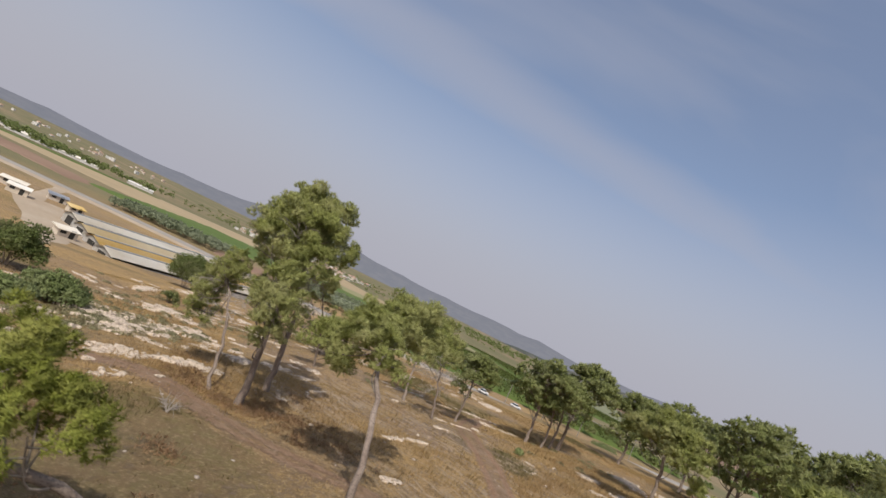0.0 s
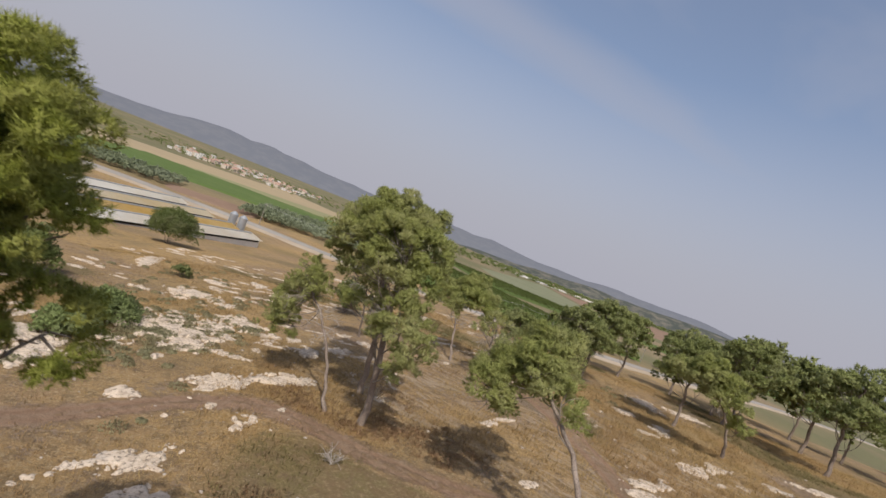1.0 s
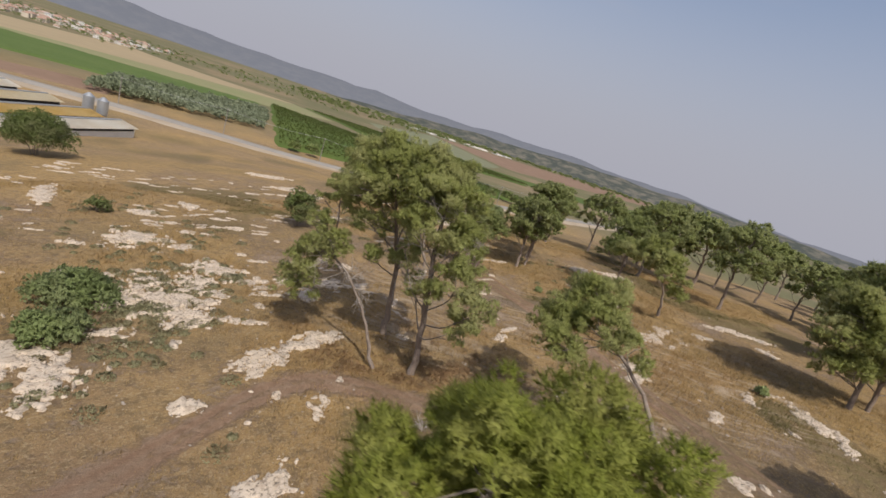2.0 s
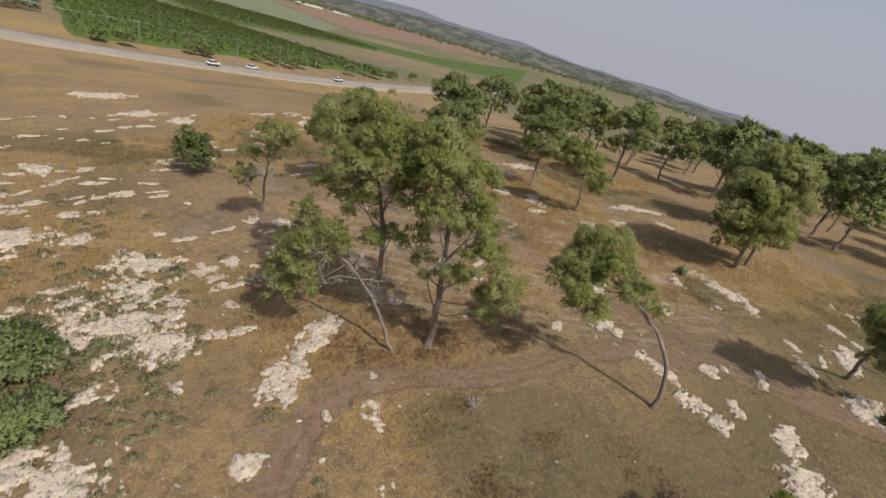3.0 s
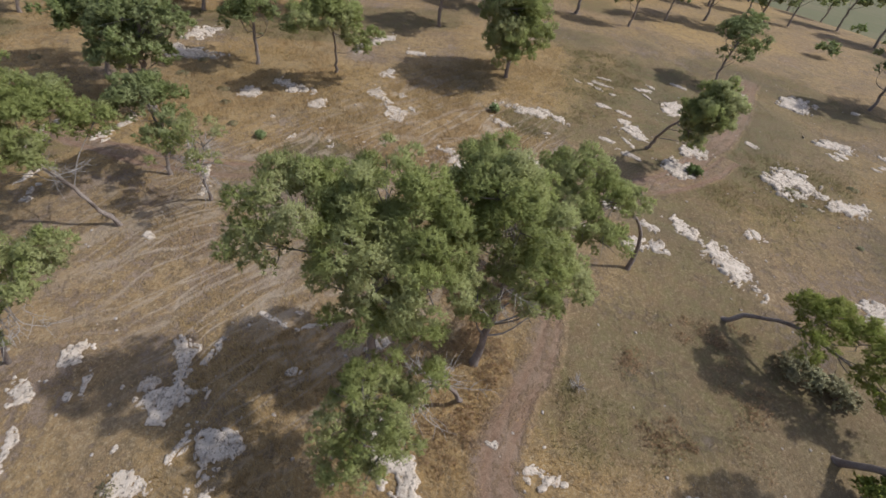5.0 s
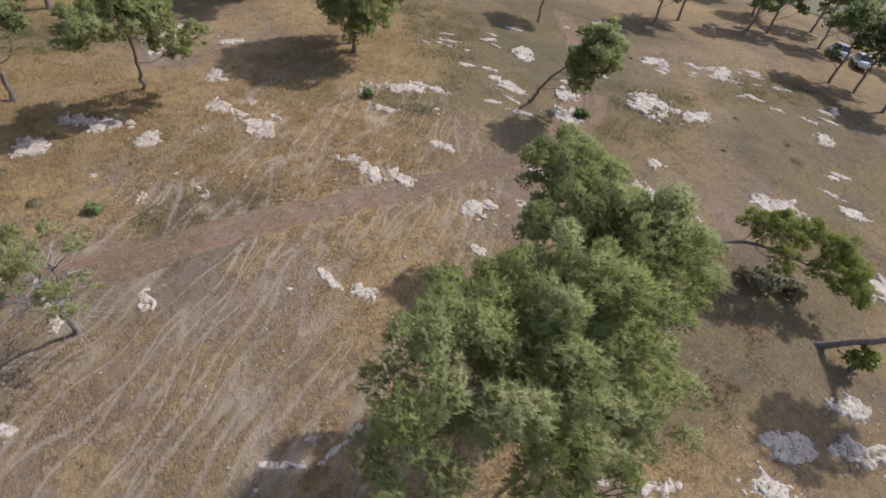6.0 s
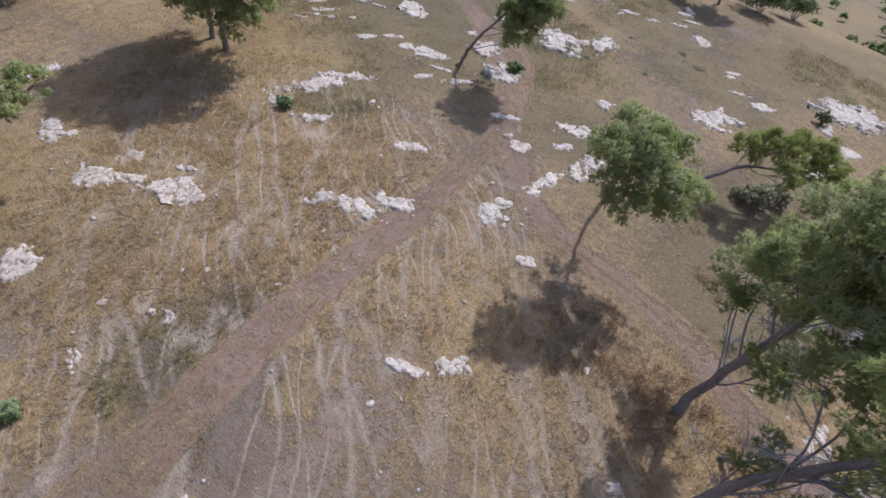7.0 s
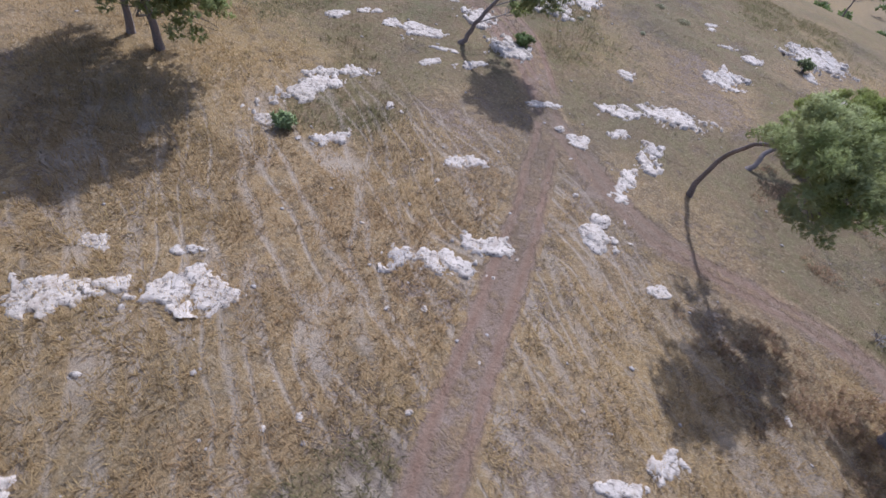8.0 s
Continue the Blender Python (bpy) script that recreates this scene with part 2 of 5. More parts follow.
M_ROCK = rock_material()
M_STONE = surface("loose_limestone", (0.47, 0.40, 0.335), (0.33, 0.275, 0.225), 3.0, 0.9, 0.4, 0.02, spec=0.2)
M_BARK = surface("pine_bark", (0.20, 0.155, 0.125), (0.30, 0.245, 0.205), 3.0, 0.95, 0.9, 0.03, 7, c=(0.07, 0.05, 0.04), stretch=(1, 1, 0.25), spec=0.15)
M_TWIG = surface("grey_twig_bark", (0.30, 0.26, 0.22), (0.20, 0.165, 0.14), 4.0, 0.9, 0.4, 0.01, spec=0.15)
M_DEAD = surface("bleached_dead_wood", (0.45, 0.40, 0.36), (0.33, 0.29, 0.255), 3.0, 0.9, 0.4, 0.02, stretch=(1, 1, 0.3), spec=0.2)
M_PINE = leafy("pine_needles", (0.30, 0.325, 0.10), (0.465, 0.49, 0.175), (0.50, 0.495, 0.235), 0.52)
M_PINE_SUN = leafy("bright_pine_needles", (0.215, 0.25, 0.04), (0.365, 0.395, 0.077), (0.385, 0.388, 0.11), 0.44, 1.2)
M_PINE_FAR = leafy("pine_needles_shaded", (0.235, 0.27, 0.095), (0.375, 0.41, 0.155), (0.39, 0.41, 0.19), 0.5)
M_OAK = leafy("evergreen_oak_leaves", (0.165, 0.215, 0.065), (0.255, 0.305, 0.10), (0.265, 0.28, 0.13), 0.44)
M_SCRUB = leafy("grey_green_scrub", (0.36, 0.345, 0.20), (0.46, 0.435, 0.265), (0.41, 0.355, 0.21), 0.5)
M_BUSH = leafy("soft_green_shrub_leaves", (0.24, 0.30, 0.115), (0.35, 0.41, 0.17), (0.33, 0.36, 0.18), 0.48)
M_SPURGE = leafy("pale_spurge_leaves", (0.33, 0.39, 0.16), (0.42, 0.47, 0.22), (0.40, 0.43, 0.22), 0.45)
M_OLIVE = leafy("olive_leaves", (0.22, 0.25, 0.16), (0.32, 0.35, 0.23), (0.20, 0.23, 0.13), 0.3, 0.03)
M_VINE = leafy("vine_leaves", (0.09, 0.115, 0.03), (0.14, 0.17, 0.045), (0.12, 0.14, 0.045), 0.35, 0.02)
M_DRY = leafy("dry_grass", (0.50, 0.36, 0.16), (0.41, 0.285, 0.132), (0.40, 0.265, 0.13), 0.5, 0.12, 0.8)
# olive grass colour, also lowered to carry the green zone's painted dimming
M_OLDGRASS = leafy("half_dry_grass", (0.205, 0.18, 0.076), (0.155, 0.14, 0.058), (0.205, 0.155, 0.07), 0.45, 0.2, 0.8)
M_BROWN = leafy("dry_thistle", (0.40, 0.255, 0.145), (0.47, 0.32, 0.19), (0.34, 0.225, 0.125), 0.5, 0.5, 0.85)


# ---------------------------------------------------------------- shape helpers
def hash2(i, j, seed):
    h = np.sin(i * 127.1 + j * 311.7 + seed * 74.7) * 43758.5453
    return h - np.floor(h)


def vnoise(x, y, scale, seed=0):
    """Smooth noise, about 0 to 1."""
    x, y = np.asarray(x, float) / scale, np.asarray(y, float) / scale
    i, j = np.floor(x), np.floor(y)
    u, v = x - i, y - j
    u, v = u * u * (3 - 2 * u), v * v * (3 - 2 * v)
    a, b = hash2(i, j, seed), hash2(i + 1, j, seed)
    c, d = hash2(i, j + 1, seed), hash2(i + 1, j + 1, seed)
    return (a * (1 - u) + b * u) * (1 - v) + (c * (1 - u) + d * u) * v


def step(a, b, v):
    v = np.clip((np.asarray(v, float) - a) / (b - a), 0, 1)
    return v * v * (3 - 2 * v)


HILL = [3.054752, 0.100803, -0.043419, -0.000861, 2e-06, -0.00039]


def ground_z(x, y):
    """The hill's broad slope, its foot, the plain, and the small unevenness of the hill top."""
    x, y = np.asarray(x, float), np.asarray(y, float)
    u, v = 60 * np.tanh(x / 60), 140 * np.tanh(y / 140)
    near = HILL[0] + HILL[1] * u + HILL[2] * v + HILL[3] * u * u + HILL[4] * u * v + HILL[5] * v * v
    d = np.hypot(x * np.where(x > 0, 0.5, 1.0), (y - 25) * np.where(y > 25, 1.0, 1.1 - 0.4 * step(0, 30, x)))
    r = np.hypot(x, y - 25)
    plain = -14.0 - 33.0 * step(170, 1300, r)
    # the valley falls away to the east
    plain = plain - 80.0 * step(1400, 4600, r) * step(60, 100, np.degrees(np.arctan2(x, y - 25)))
    w = step(62, 170, d)
    near = near + 1.0 * np.exp(-(((x - 22) / 26) ** 2 + ((y + 58) / 20) ** 2))
    bumps = 0.30 * (vnoise(x, y, 7.0, 3) - 0.5) + 0.14 * (vnoise(x, y, 2.1, 5) - 0.5) + 0.035 * (vnoise(x, y, 0.8, 6) - 0.5)
    return near * (1 - w) + plain * w + bumps * (1 - step(70, 140, d))


def gz(x, y):
    return float(ground_z(x, y))


def mesh_np(name, verts, faces):
    """A mesh from arrays; all faces have the same number of corners."""
    me = bpy.data.meshes.new(name)
    verts, faces = np.asarray(verts, np.float32), np.asarray(faces, np.int32)
    k = faces.shape[1]
    me.vertices.add(len(verts))
    me.vertices.foreach_set("co", verts.ravel())
    me.loops.add(faces.size)
    me.loops.foreach_set("vertex_index", faces.ravel())
    me.polygons.add(len(faces))
    me.polygons.foreach_set("loop_start", np.arange(0, faces.size, k, dtype=np.int32))
    me.update(calc_edges=True)
    return me


def link(name, me, material, parent=None, label="", smooth=False):
    me.materials.append(material)
    if smooth:
        me.shade_smooth()
    ob = new(name, me)
    if parent:
        ob.parent = parent
    if label:
        ob["label"] = label
    return ob


def part(name, bm, material, parent, label=""):
    me = bpy.data.meshes.new(name)
    bm.to_mesh(me)
    bm.free()
    return link(name, me, material, parent, label)


def empty(name, m):
    ob = new(name)
    ob.empty_display_size = 0.3
    ob.matrix_world = m
    return ob


def box_bm(w, d, h, at=(0, 0, 0), bevel=0.0, bm=None):
    bm = bm or bmesh.new()
    made = bmesh.ops.create_cube(bm, size=1, matrix=Matrix.Translation((at[0], at[1], at[2] + h / 2)) @ Matrix.Diagonal((w, d, h, 1)))
    if bevel:
        es = list({e for v in made["verts"] for e in v.link_edges})
        bmesh.ops.bevel(bm, geom=es, offset=bevel, segments=2, affect="EDGES")
    return bm


def tube_arrays(pts, radii, sides=7, rough=0.0, seed=0):
    """A tapered, slightly knotted tube along points."""
    rs = np.random.RandomState(seed)
    pts, radii = np.asarray(pts, float), np.asarray(radii, float)
    tang = np.gradient(pts, axis=0)
    tang /= np.linalg.norm(tang, axis=1, keepdims=True) + 1e-9
    ref = np.where(np.abs(tang[:, 2:3]) > 0.9, np.array([[1.0, 0, 0]]), np.array([[0, 0, 1.0]]))
    a = np.cross(tang, ref)
    a /= np.linalg.norm(a, axis=1, keepdims=True) + 1e-9
    b = np.cross(tang, a)
    ang = np.arange(sides) * 2 * np.pi / sides
    rad = radii[:, None] * (1 + rough * (rs.rand(len(pts), sides) - 0.5))
    ring = pts[:, None] + rad[..., None] * (np.cos(ang)[None, :, None] * a[:, None] + np.sin(ang)[None, :, None] * b[:, None])
    verts = ring.reshape(-1, 3)
    n, s = len(pts), sides
    i, j = np.meshgrid(np.arange(n - 1), np.arange(s), indexing="ij")
    p, q = (i * s + j).ravel(), (i * s + (j + 1) % s).ravel()
    return verts, np.stack([p, q, q + s, p + s], 1)


def curve_pts(ctrl, n):
    """Points along a smooth line through the control points."""
    ctrl = np.asarray(ctrl, float)
    t = np.linspace(0, len(ctrl) - 1, n)
    k = np.clip(t.astype(int), 0, len(ctrl) - 2)
    f = (t - k)[:, None]
    p1, p2 = ctrl[k], ctrl[k + 1]
    p0, p3 = ctrl[np.maximum(k - 1, 0)], ctrl[np.minimum(k + 2, len(ctrl) - 1)]
    return 0.5 * (2 * p1 + (p2 - p0) * f + (2 * p0 - 5 * p1 + 4 * p2 - p3) * f**2 + (3 * p1 - p0 - 3 * p2 + p3) * f**3)


def join_arrays(parts):
    vs, fs, o = [], [], 0
    for v, f in parts:
        vs.append(v)
        fs.append(np.asarray(f) + o)
        o += len(v)
    return np.concatenate(vs), np.concatenate(fs)


def tufts(points, out, rs, blades=8, length=0.26, width=0.03, spread=0.8):
    """At every point a spray of narrow triangles that fans out and shows its flat side outwards."""
    n = len(points)
    out = out / (np.linalg.norm(out, axis=1, keepdims=True) + 1e-9)
    way = 0.5 * out[:, None] + spread * rs.normal(size=(n, blades, 3))
    way /= np.linalg.norm(way, axis=2, keepdims=True) + 1e-9
    side = np.cross(way, out[:, None] + 0.45 * rs.normal(size=(n, blades, 3)))
    side /= np.linalg.norm(side, axis=2, keepdims=True) + 1e-9
    ln = length * (0.65 + 0.7 * rs.rand(n, blades, 1))
    wd = width * (0.6 + 0.8 * rs.rand(n, blades, 1))
    root = points[:, None] - way * ln * 0.35
    verts = np.stack([root - side * wd, root + side * wd, root + way * ln * 1.25], 2).reshape(-1, 3)
    return verts, np.arange(len(verts)).reshape(-1, 3)


def soft_normals(me, out, corners, rs):
    """Leaves of a clump take the light as the clump's rounded outside does."""
    nrm = np.repeat(out, corners, axis=0)
    nrm = nrm / np.linalg.norm(nrm, axis=1, keepdims=True)
    nrm = nrm + 0.36 * np.repeat(rs.normal(size=(len(nrm) // 3, 3)), 3, axis=0)
    nrm /= np.linalg.norm(nrm, axis=1, keepdims=True)
    me.normals_split_custom_set_from_vertices(nrm.astype(np.float32))
    return me


def needles(points, out, rs, blades=9, length=0.2, width=0.011):
    """At every point a brush of thin needles that points outwards and a little upwards."""
    n = len(points)
    out = out / (np.linalg.norm(out, axis=1, keepdims=True) + 1e-9)
    way = 0.6 * out[:, None] + [0, 0, 0.1] + 0.7 * rs.normal(size=(n, blades, 3))
    way /= np.linalg.norm(way, axis=2, keepdims=True) + 1e-9
    side = np.cross(way, out[:, None] + 0.35 * rs.normal(size=(n, blades, 3)))
    side /= np.linalg.norm(side, axis=2, keepdims=True) + 1e-9
    ln = length * (0.6 + 0.8 * rs.rand(n, blades, 1))
    wd = width * (0.7 + 0.6 * rs.rand(n, blades, 1))
    root = points[:, None] - way * ln * 0.4
    verts = np.stack([root - side * wd, root + side * wd, root + way * ln * 1.2], 2).reshape(-1, 3)
    return verts, np.arange(len(verts)).reshape(-1, 3)


def lobe_points(lobes, per_area, rs, clump=0.42, squash=0.92, many=8.0):
    """Points of foliage on lumpy lobes (x, y, z, radius), in small rounded clumps with gaps between them, and their outward ways."""
    pts, outs = [], []
    for x, y, z, r in lobes:
        k = max(7, int(1.5 * many * r * r + 7))
        d = rs.normal(size=(k, 3))
        d /= np.linalg.norm(d, axis=1, keepdims=True)
        d[:, 2] = np.where(d[:, 2] < -0.6, -d[:, 2] * 0.7, d[:, 2])
        cr = (clump * 0.56 * r + 0.09) * (0.6 + 0.7 * rs.rand(k))
        cc = np.array([x, y, z]) + d * [r, r, r * squash] * (0.5 + 0.5 * rs.rand(k, 1) ** 0.6)
        n = np.maximum(5, (per_area * 9.4 * cr**2).astype(int))
        idx = np.repeat(np.arange(k), n)
        e = rs.normal(size=(len(idx), 3))
        e /= np.linalg.norm(e, axis=1, keepdims=True)
        e[:, 2] = np.where(e[:, 2] < -0.7, np.abs(e[:, 2]), e[:, 2])
        p = cc[idx] + e * cr[idx][:, None] * [1, 1, 0.75] * (0.55 + 0.45 * rs.rand(len(idx), 1))
        pts.append(p)
        outs.append(0.8 * e + 0.3 * d[idx] + [0, 0, 0.3])
    return np.concatenate(pts), np.concatenate(outs)


# ---------------------------------------------------------------- ground
TRACK_JEEP = [(14.4, 0.7), (11.5, 4.1), (9.6, 8.0), (8.2, 13.2), (7.9, 17.2), (7.6, 21.1), (7.6, 24.3), (7.6, 28.0), (7.6, 31.0), (7.4, 34.0), (7.0, 38.0), (6.9, 43.0), (8.2, 49.0), (11.0, 56.0)]
TRACK_FOOT = [(34.9, -11.7), (22.7, -4.0), (16.1, 1.5), (11.2, 7.4), (8.2, 12.4), (5.5, 15.5), (3.5, 17.4), (1.0, 18.7), (-2.6, 19.4), (-6.5, 20.4), (-10.4, 22.7), (-13.4, 23.6), (-15.9, 22.3), (-17.8, 20.4), (-20.0, 18.4), (-24.0, 15.0), (-31.0, 11.0)]
LINE_JEEP, LINE_FOOT = curve_pts(TRACK_JEEP, 120), curve_pts(TRACK_FOOT, 150)


def near_line(x, y, line):
    x, y = np.asarray(x, float).ravel(), np.asarray(y, float).ravel()
    best = np.full(len(x), 1e9)
    for px, py in line[::2]:
        best = np.minimum(best, (x - px) ** 2 + (y - py) ** 2)
    return np.sqrt(best)


def zones(x, y):
    """How bare, golden and green the hill's cover is."""
    x, y = np.asarray(x, float).ravel(), np.asarray(y, float).ravel()
    d = np.minimum(near_line(x, y, LINE_JEEP), near_line(x, y, LINE_FOOT))
    soil = 0.5 * (1 - step(0.2, 0.9, d + 1.4 * (vnoise(x, y, 1.6, 21) - 0.5)))
    soil = np.maximum(soil, 0.4 * step(0.64, 0.80, vnoise(x, y, 5.0, 22)) * (1 - step(45, 70, np.hypot(x, y - 20))) * (1 - 0.85 * np.exp(-(((x - 14) / 16) ** 2 + ((y - 9) / 9) ** 2))))
    soil = np.maximum(soil, 0.75 * np.exp(-(((x - 7) / 6) ** 2 + ((y - 36) / 8) ** 2)) * step(0.25, 0.6, vnoise(x, y, 2.4, 26)))
    gold = step(0.42, 0.68, vnoise(x, y, 11.0, 23) + 0.22 * np.exp(-(((x - 14) / 18) ** 2 + ((y - 38) / 13) ** 2)) - 0.35 * np.exp(-(((x - 7) / 6) ** 2 + ((y - 36) / 8) ** 2)) + 0.22 * np.exp(-(((x - 22) / 16) ** 2 + ((y - 34) / 13) ** 2)) + 0.2 * np.exp(-(((x - 2) / 10) ** 2 + ((y - 32) / 9) ** 2)) + 0.3 * np.exp(-(((x - 0.8) / 3.5) ** 2 + ((y - 26.5) / 5) ** 2)) + 0.12 * np.exp(-(((x + 15) / 8) ** 2 + ((y - 33) / 8) ** 2)))
    green = 0.7 * step(0.64, 0.88, vnoise(x, y, 9.0, 24) + 0.36 * np.exp(-(((x - 1) / 13) ** 2 + ((y - 10) / 7) ** 2)) + 0.42 * np.exp(-(((x - 14) / 24) ** 2 + ((y + 14) / 15) ** 2)))
    # east slope: olive grass, and the area that gets the painted dimming
    green = np.maximum(green, 1.05 * np.exp(-(((x - 22) / 19) ** 2 + ((y - 1) / 13) ** 2) ** 2) * (0.55 + 0.6 * vnoise(x, y, 3.0, 27)))
    green = np.maximum(green, 0.9 * np.exp(-(((x + 22) / 22) ** 2 + ((y + 34) / 22) ** 2)) * (0.5 + 0.7 * vnoise(x, y, 4.0, 28)))
    green = np.maximum(green, 0.4 * step(45, 90, -y))
    green = np.maximum(green, 0.6 * np.exp(-((((x - 36) / 22) ** 2 + ((y - 96) / 18) ** 2)) ** 2))
    green = np.maximum(green, 0.8 * np.exp(-((((x - 55) / 30) ** 2 + ((y - 122) / 18) ** 2)) ** 2))
    return soil, gold, green


def trail_zone(x, y):
    """Where animals have trodden lines down the slope."""
    c, q = -0.675 * (x - 16.5) + 0.66 * (y - 18), 0.66 * (x - 16.5) + 0.75 * (y - 18)
    return step(-6, 1, c) * (1 - step(27, 36, c)) * step(-11, -6, q) * (1 - step(11, 17, q)) * step(12, 18, y) * (1 - 0.75 * np.exp(-(((x - 0.8) / 3.5) ** 2 + ((y - 26.5) / 5) ** 2)))


def axis_steps(lo, hi, fine):
    mid = np.arange(lo, hi + fine, fine)
    grow = np.cumsum(fine * 1.13 ** np.arange(1, 62))
    left, right = lo - grow[::-1], hi + grow
    return np.concatenate([left[left > -4700], mid, right[right < 4700]])


def build_ground():
    xs, ys = axis_steps(-40.0, 50.0, 0.42), axis_steps(-24.0, 70.0, 0.42)
    gx, gy = np.meshgrid(xs, ys, indexing="ij")
    x, y = gx.ravel(), gy.ravel()
    z = ground_z(x, y)
    # worn hollows of the tracks and their ruts
    dj, df = near_line(x, y, LINE_JEEP), near_line(x, y, LINE_FOOT)
    z = z - 0.07 * np.exp(-((dj / 1.3) ** 2)) - 0.05 * np.exp(-((df / 0.9) ** 2))
    nx, ny = len(xs), len(ys)
    i, j = np.meshgrid(np.arange(nx - 1), np.arange(ny - 1), indexing="ij")
    p = (i * ny + j).ravel()
    me = mesh_np("ground", np.stack([x, y, z], 1), np.stack([p, p + ny, p + ny + 1, p + 1], 1))
    soil, gold, green = zones(x, y)
    r = np.hypot(x, y - 25)
    far = step(170, 300, r)
    for key, val in (("soil", soil), ("gold", gold), ("green", green), ("far", far), ("trail", trail_zone(x, y))):
        at = me.attributes.new(key, "FLOAT", "POINT")
        at.data.foreach_set("value", val.astype(np.float32))
    ob = link("ground", me, M_GROUND, smooth=True)
    tagged(ob, "dry stony hilltop with straw-coloured grass above a plain", "ground", kind="structure")


def ribbon(name, line, half, material, label, lift, wobble=0.25, seed=0, cols=6, kind="structure", category="", dip=None, soft=False):
    """A strip that lies on the ground along a line, with uneven edges."""
    line = np.asarray(line, float)
    t = np.gradient(line, axis=0)
    t /= np.linalg.norm(t, axis=1, keepdims=True)
    nrm = np.stack([-t[:, 1], t[:, 0]], 1)
    s = np.linspace(-1, 1, cols)
    wob = 1 + wobble * 2 * (vnoise(line[:, 0], line[:, 1], 1.7 * half + 0.4, seed) - 0.5)
    pts = line[:, None] + nrm[:, None] * (s[None, :, None] * half * wob[:, None, None])
    x, y = pts[..., 0].ravel(), pts[..., 1].ravel()
    z = ground_z(x, y) + lift
    edge = np.tile(np.abs(s) > 0.99, len(line))
    z = np.where(edge, z - lift - 0.03, z)
    if soft:
        a = np.tile(np.abs(s) ** 3, len(line))
        z = ground_z(x, y) + lift * (1 - a) - 0.015 * a
    if dip is not None:
        z = z - np.tile(dip(s), len(line))
    n, c = len(line), cols
    i, j = np.meshgrid(np.arange(n - 1), np.arange(c - 1), indexing="ij")
    p = (i * c + j).ravel()
    me = mesh_np(name, np.stack([x, y, z], 1), np.stack([p, p + c, p + c + 1, p + 1], 1))
    return tagged(link(name, me, material, smooth=True), label, category or name.replace("_", " "), kind=kind)


build_ground()


def dirt_track(name, line, half, label, lift, seed, rut, deep):
    """A worn strip of the hill's own soil with a ragged edge; rut(s) tells how packed it is across its width."""
    cols = 15
    ob = ribbon(name, line, half, M_GROUND, label, lift, 0.22, seed, cols, dip=lambda s: 0.02 * rut(s), soft=True)
    me = ob.data
    n = len(me.vertices)
    co = np.empty(n * 3, np.float32)
    me.vertices.foreach_get("co", co)
    x, y = co[0::3], co[1::3]
    soil, gold, green = zones(x, y)
    s = np.tile(np.linspace(-1, 1, cols), n // cols)
    core = 1 - step(0.7, 1.1, np.abs(s) + 0.5 * (vnoise(x, y, 0.5, seed + 1) - 0.5))
    for key, val in (("soil", np.maximum(soil * 0.35, rut(s) * core)), ("gold", gold * (1 - core)), ("green", green * (1 - core)), ("rut", rut(s) * deep)):
        at = me.attributes.new(key, "FLOAT", "POINT")
        at.data.foreach_set("value", val.astype(np.float32))


dirt_track("jeep_track", curve_pts(TRACK_JEEP, 420), 1.05, "twin-rut dirt track of bare brown earth on the hilltop", 0.03, 4, lambda s: np.maximum(np.exp(-(((np.abs(s) - 0.58) / 0.24) ** 2)), 0.28 * np.exp(-((s / 0.8) ** 6))), 1.0)
dirt_track("footpath", curve_pts(TRACK_FOOT, 520), 1.2, "winding dirt path of bare reddish-brown earth", 0.036, 8, lambda s: np.exp(-((s / 0.72) ** 4)) * (0.72 + 0.28 * np.cos(9.0 * s + 2.4)), 0.9)


# ---------------------------------------------------------------- rocks
ROCKS = []
ROCKS += [
    (26.0,51.4,6.5,3.0,84), (34.0,34.0,7.0,2.2,-30), (-13.3,98.1,7.0,4.8,-31), (-12.7,-15.1,6.4,4.9,29), (-21.3,33.8,6.1,3.4,-40), (-2.8,-2.3,3.8,2.4,40),
    (0.8,6.7,4.6,2.1,25), (-10.8,-2.6,5.2,2.2,85), (11.9,-3.7,4.7,3.9,-82), (-25.4,47.0,4.3,4.2,7), (-35.9,61.6,9.0,1.9,-78), (28.9,-14.1,4.5,3.7,150),
    (-18.3,40.1,6.4,2.5,-45), (13.3,72.0,5.0,3.0,88), (-10.5,84.0,4.8,3.0,-4), (32.2,52.0,3.9,3.4,2), (17.0,30.1,4.6,1.6,28), (10.2,76.0,3.6,3.2,-32),
]
ROCKS += [
    (15.0,-18.8,4.5,2.5,135), (-15.8,-1.5,3.7,3.0,-81), (-0.2,69.5,7.4,1.5,77), (2.6,12.2,3.3,1.9,70), (19.7,17.8,5.8,1.7,65), (8.6,-6.7,4.4,2.2,77),
    (-6.9,79.3,3.5,2.7,67), (-23.6,33.3,3.0,2.8,50), (12.3,6.4,2.9,2.8,-87), (19.3,-11.9,3.5,2.2,81), (-22.6,62.2,3.8,2.0,97), (20.7,39.9,4.2,1.8,58),
    (24.0,2.4,4.2,1.8,157), (-19.1,37.3,2.8,2.7,79), (15.1,3.6,3.1,2.4,140), (-19.8,31.1,3.3,2.2,-45), (4.3,8.7,3.3,1.5,35), (-14.2,26.7,7.0,2.0,35),
]
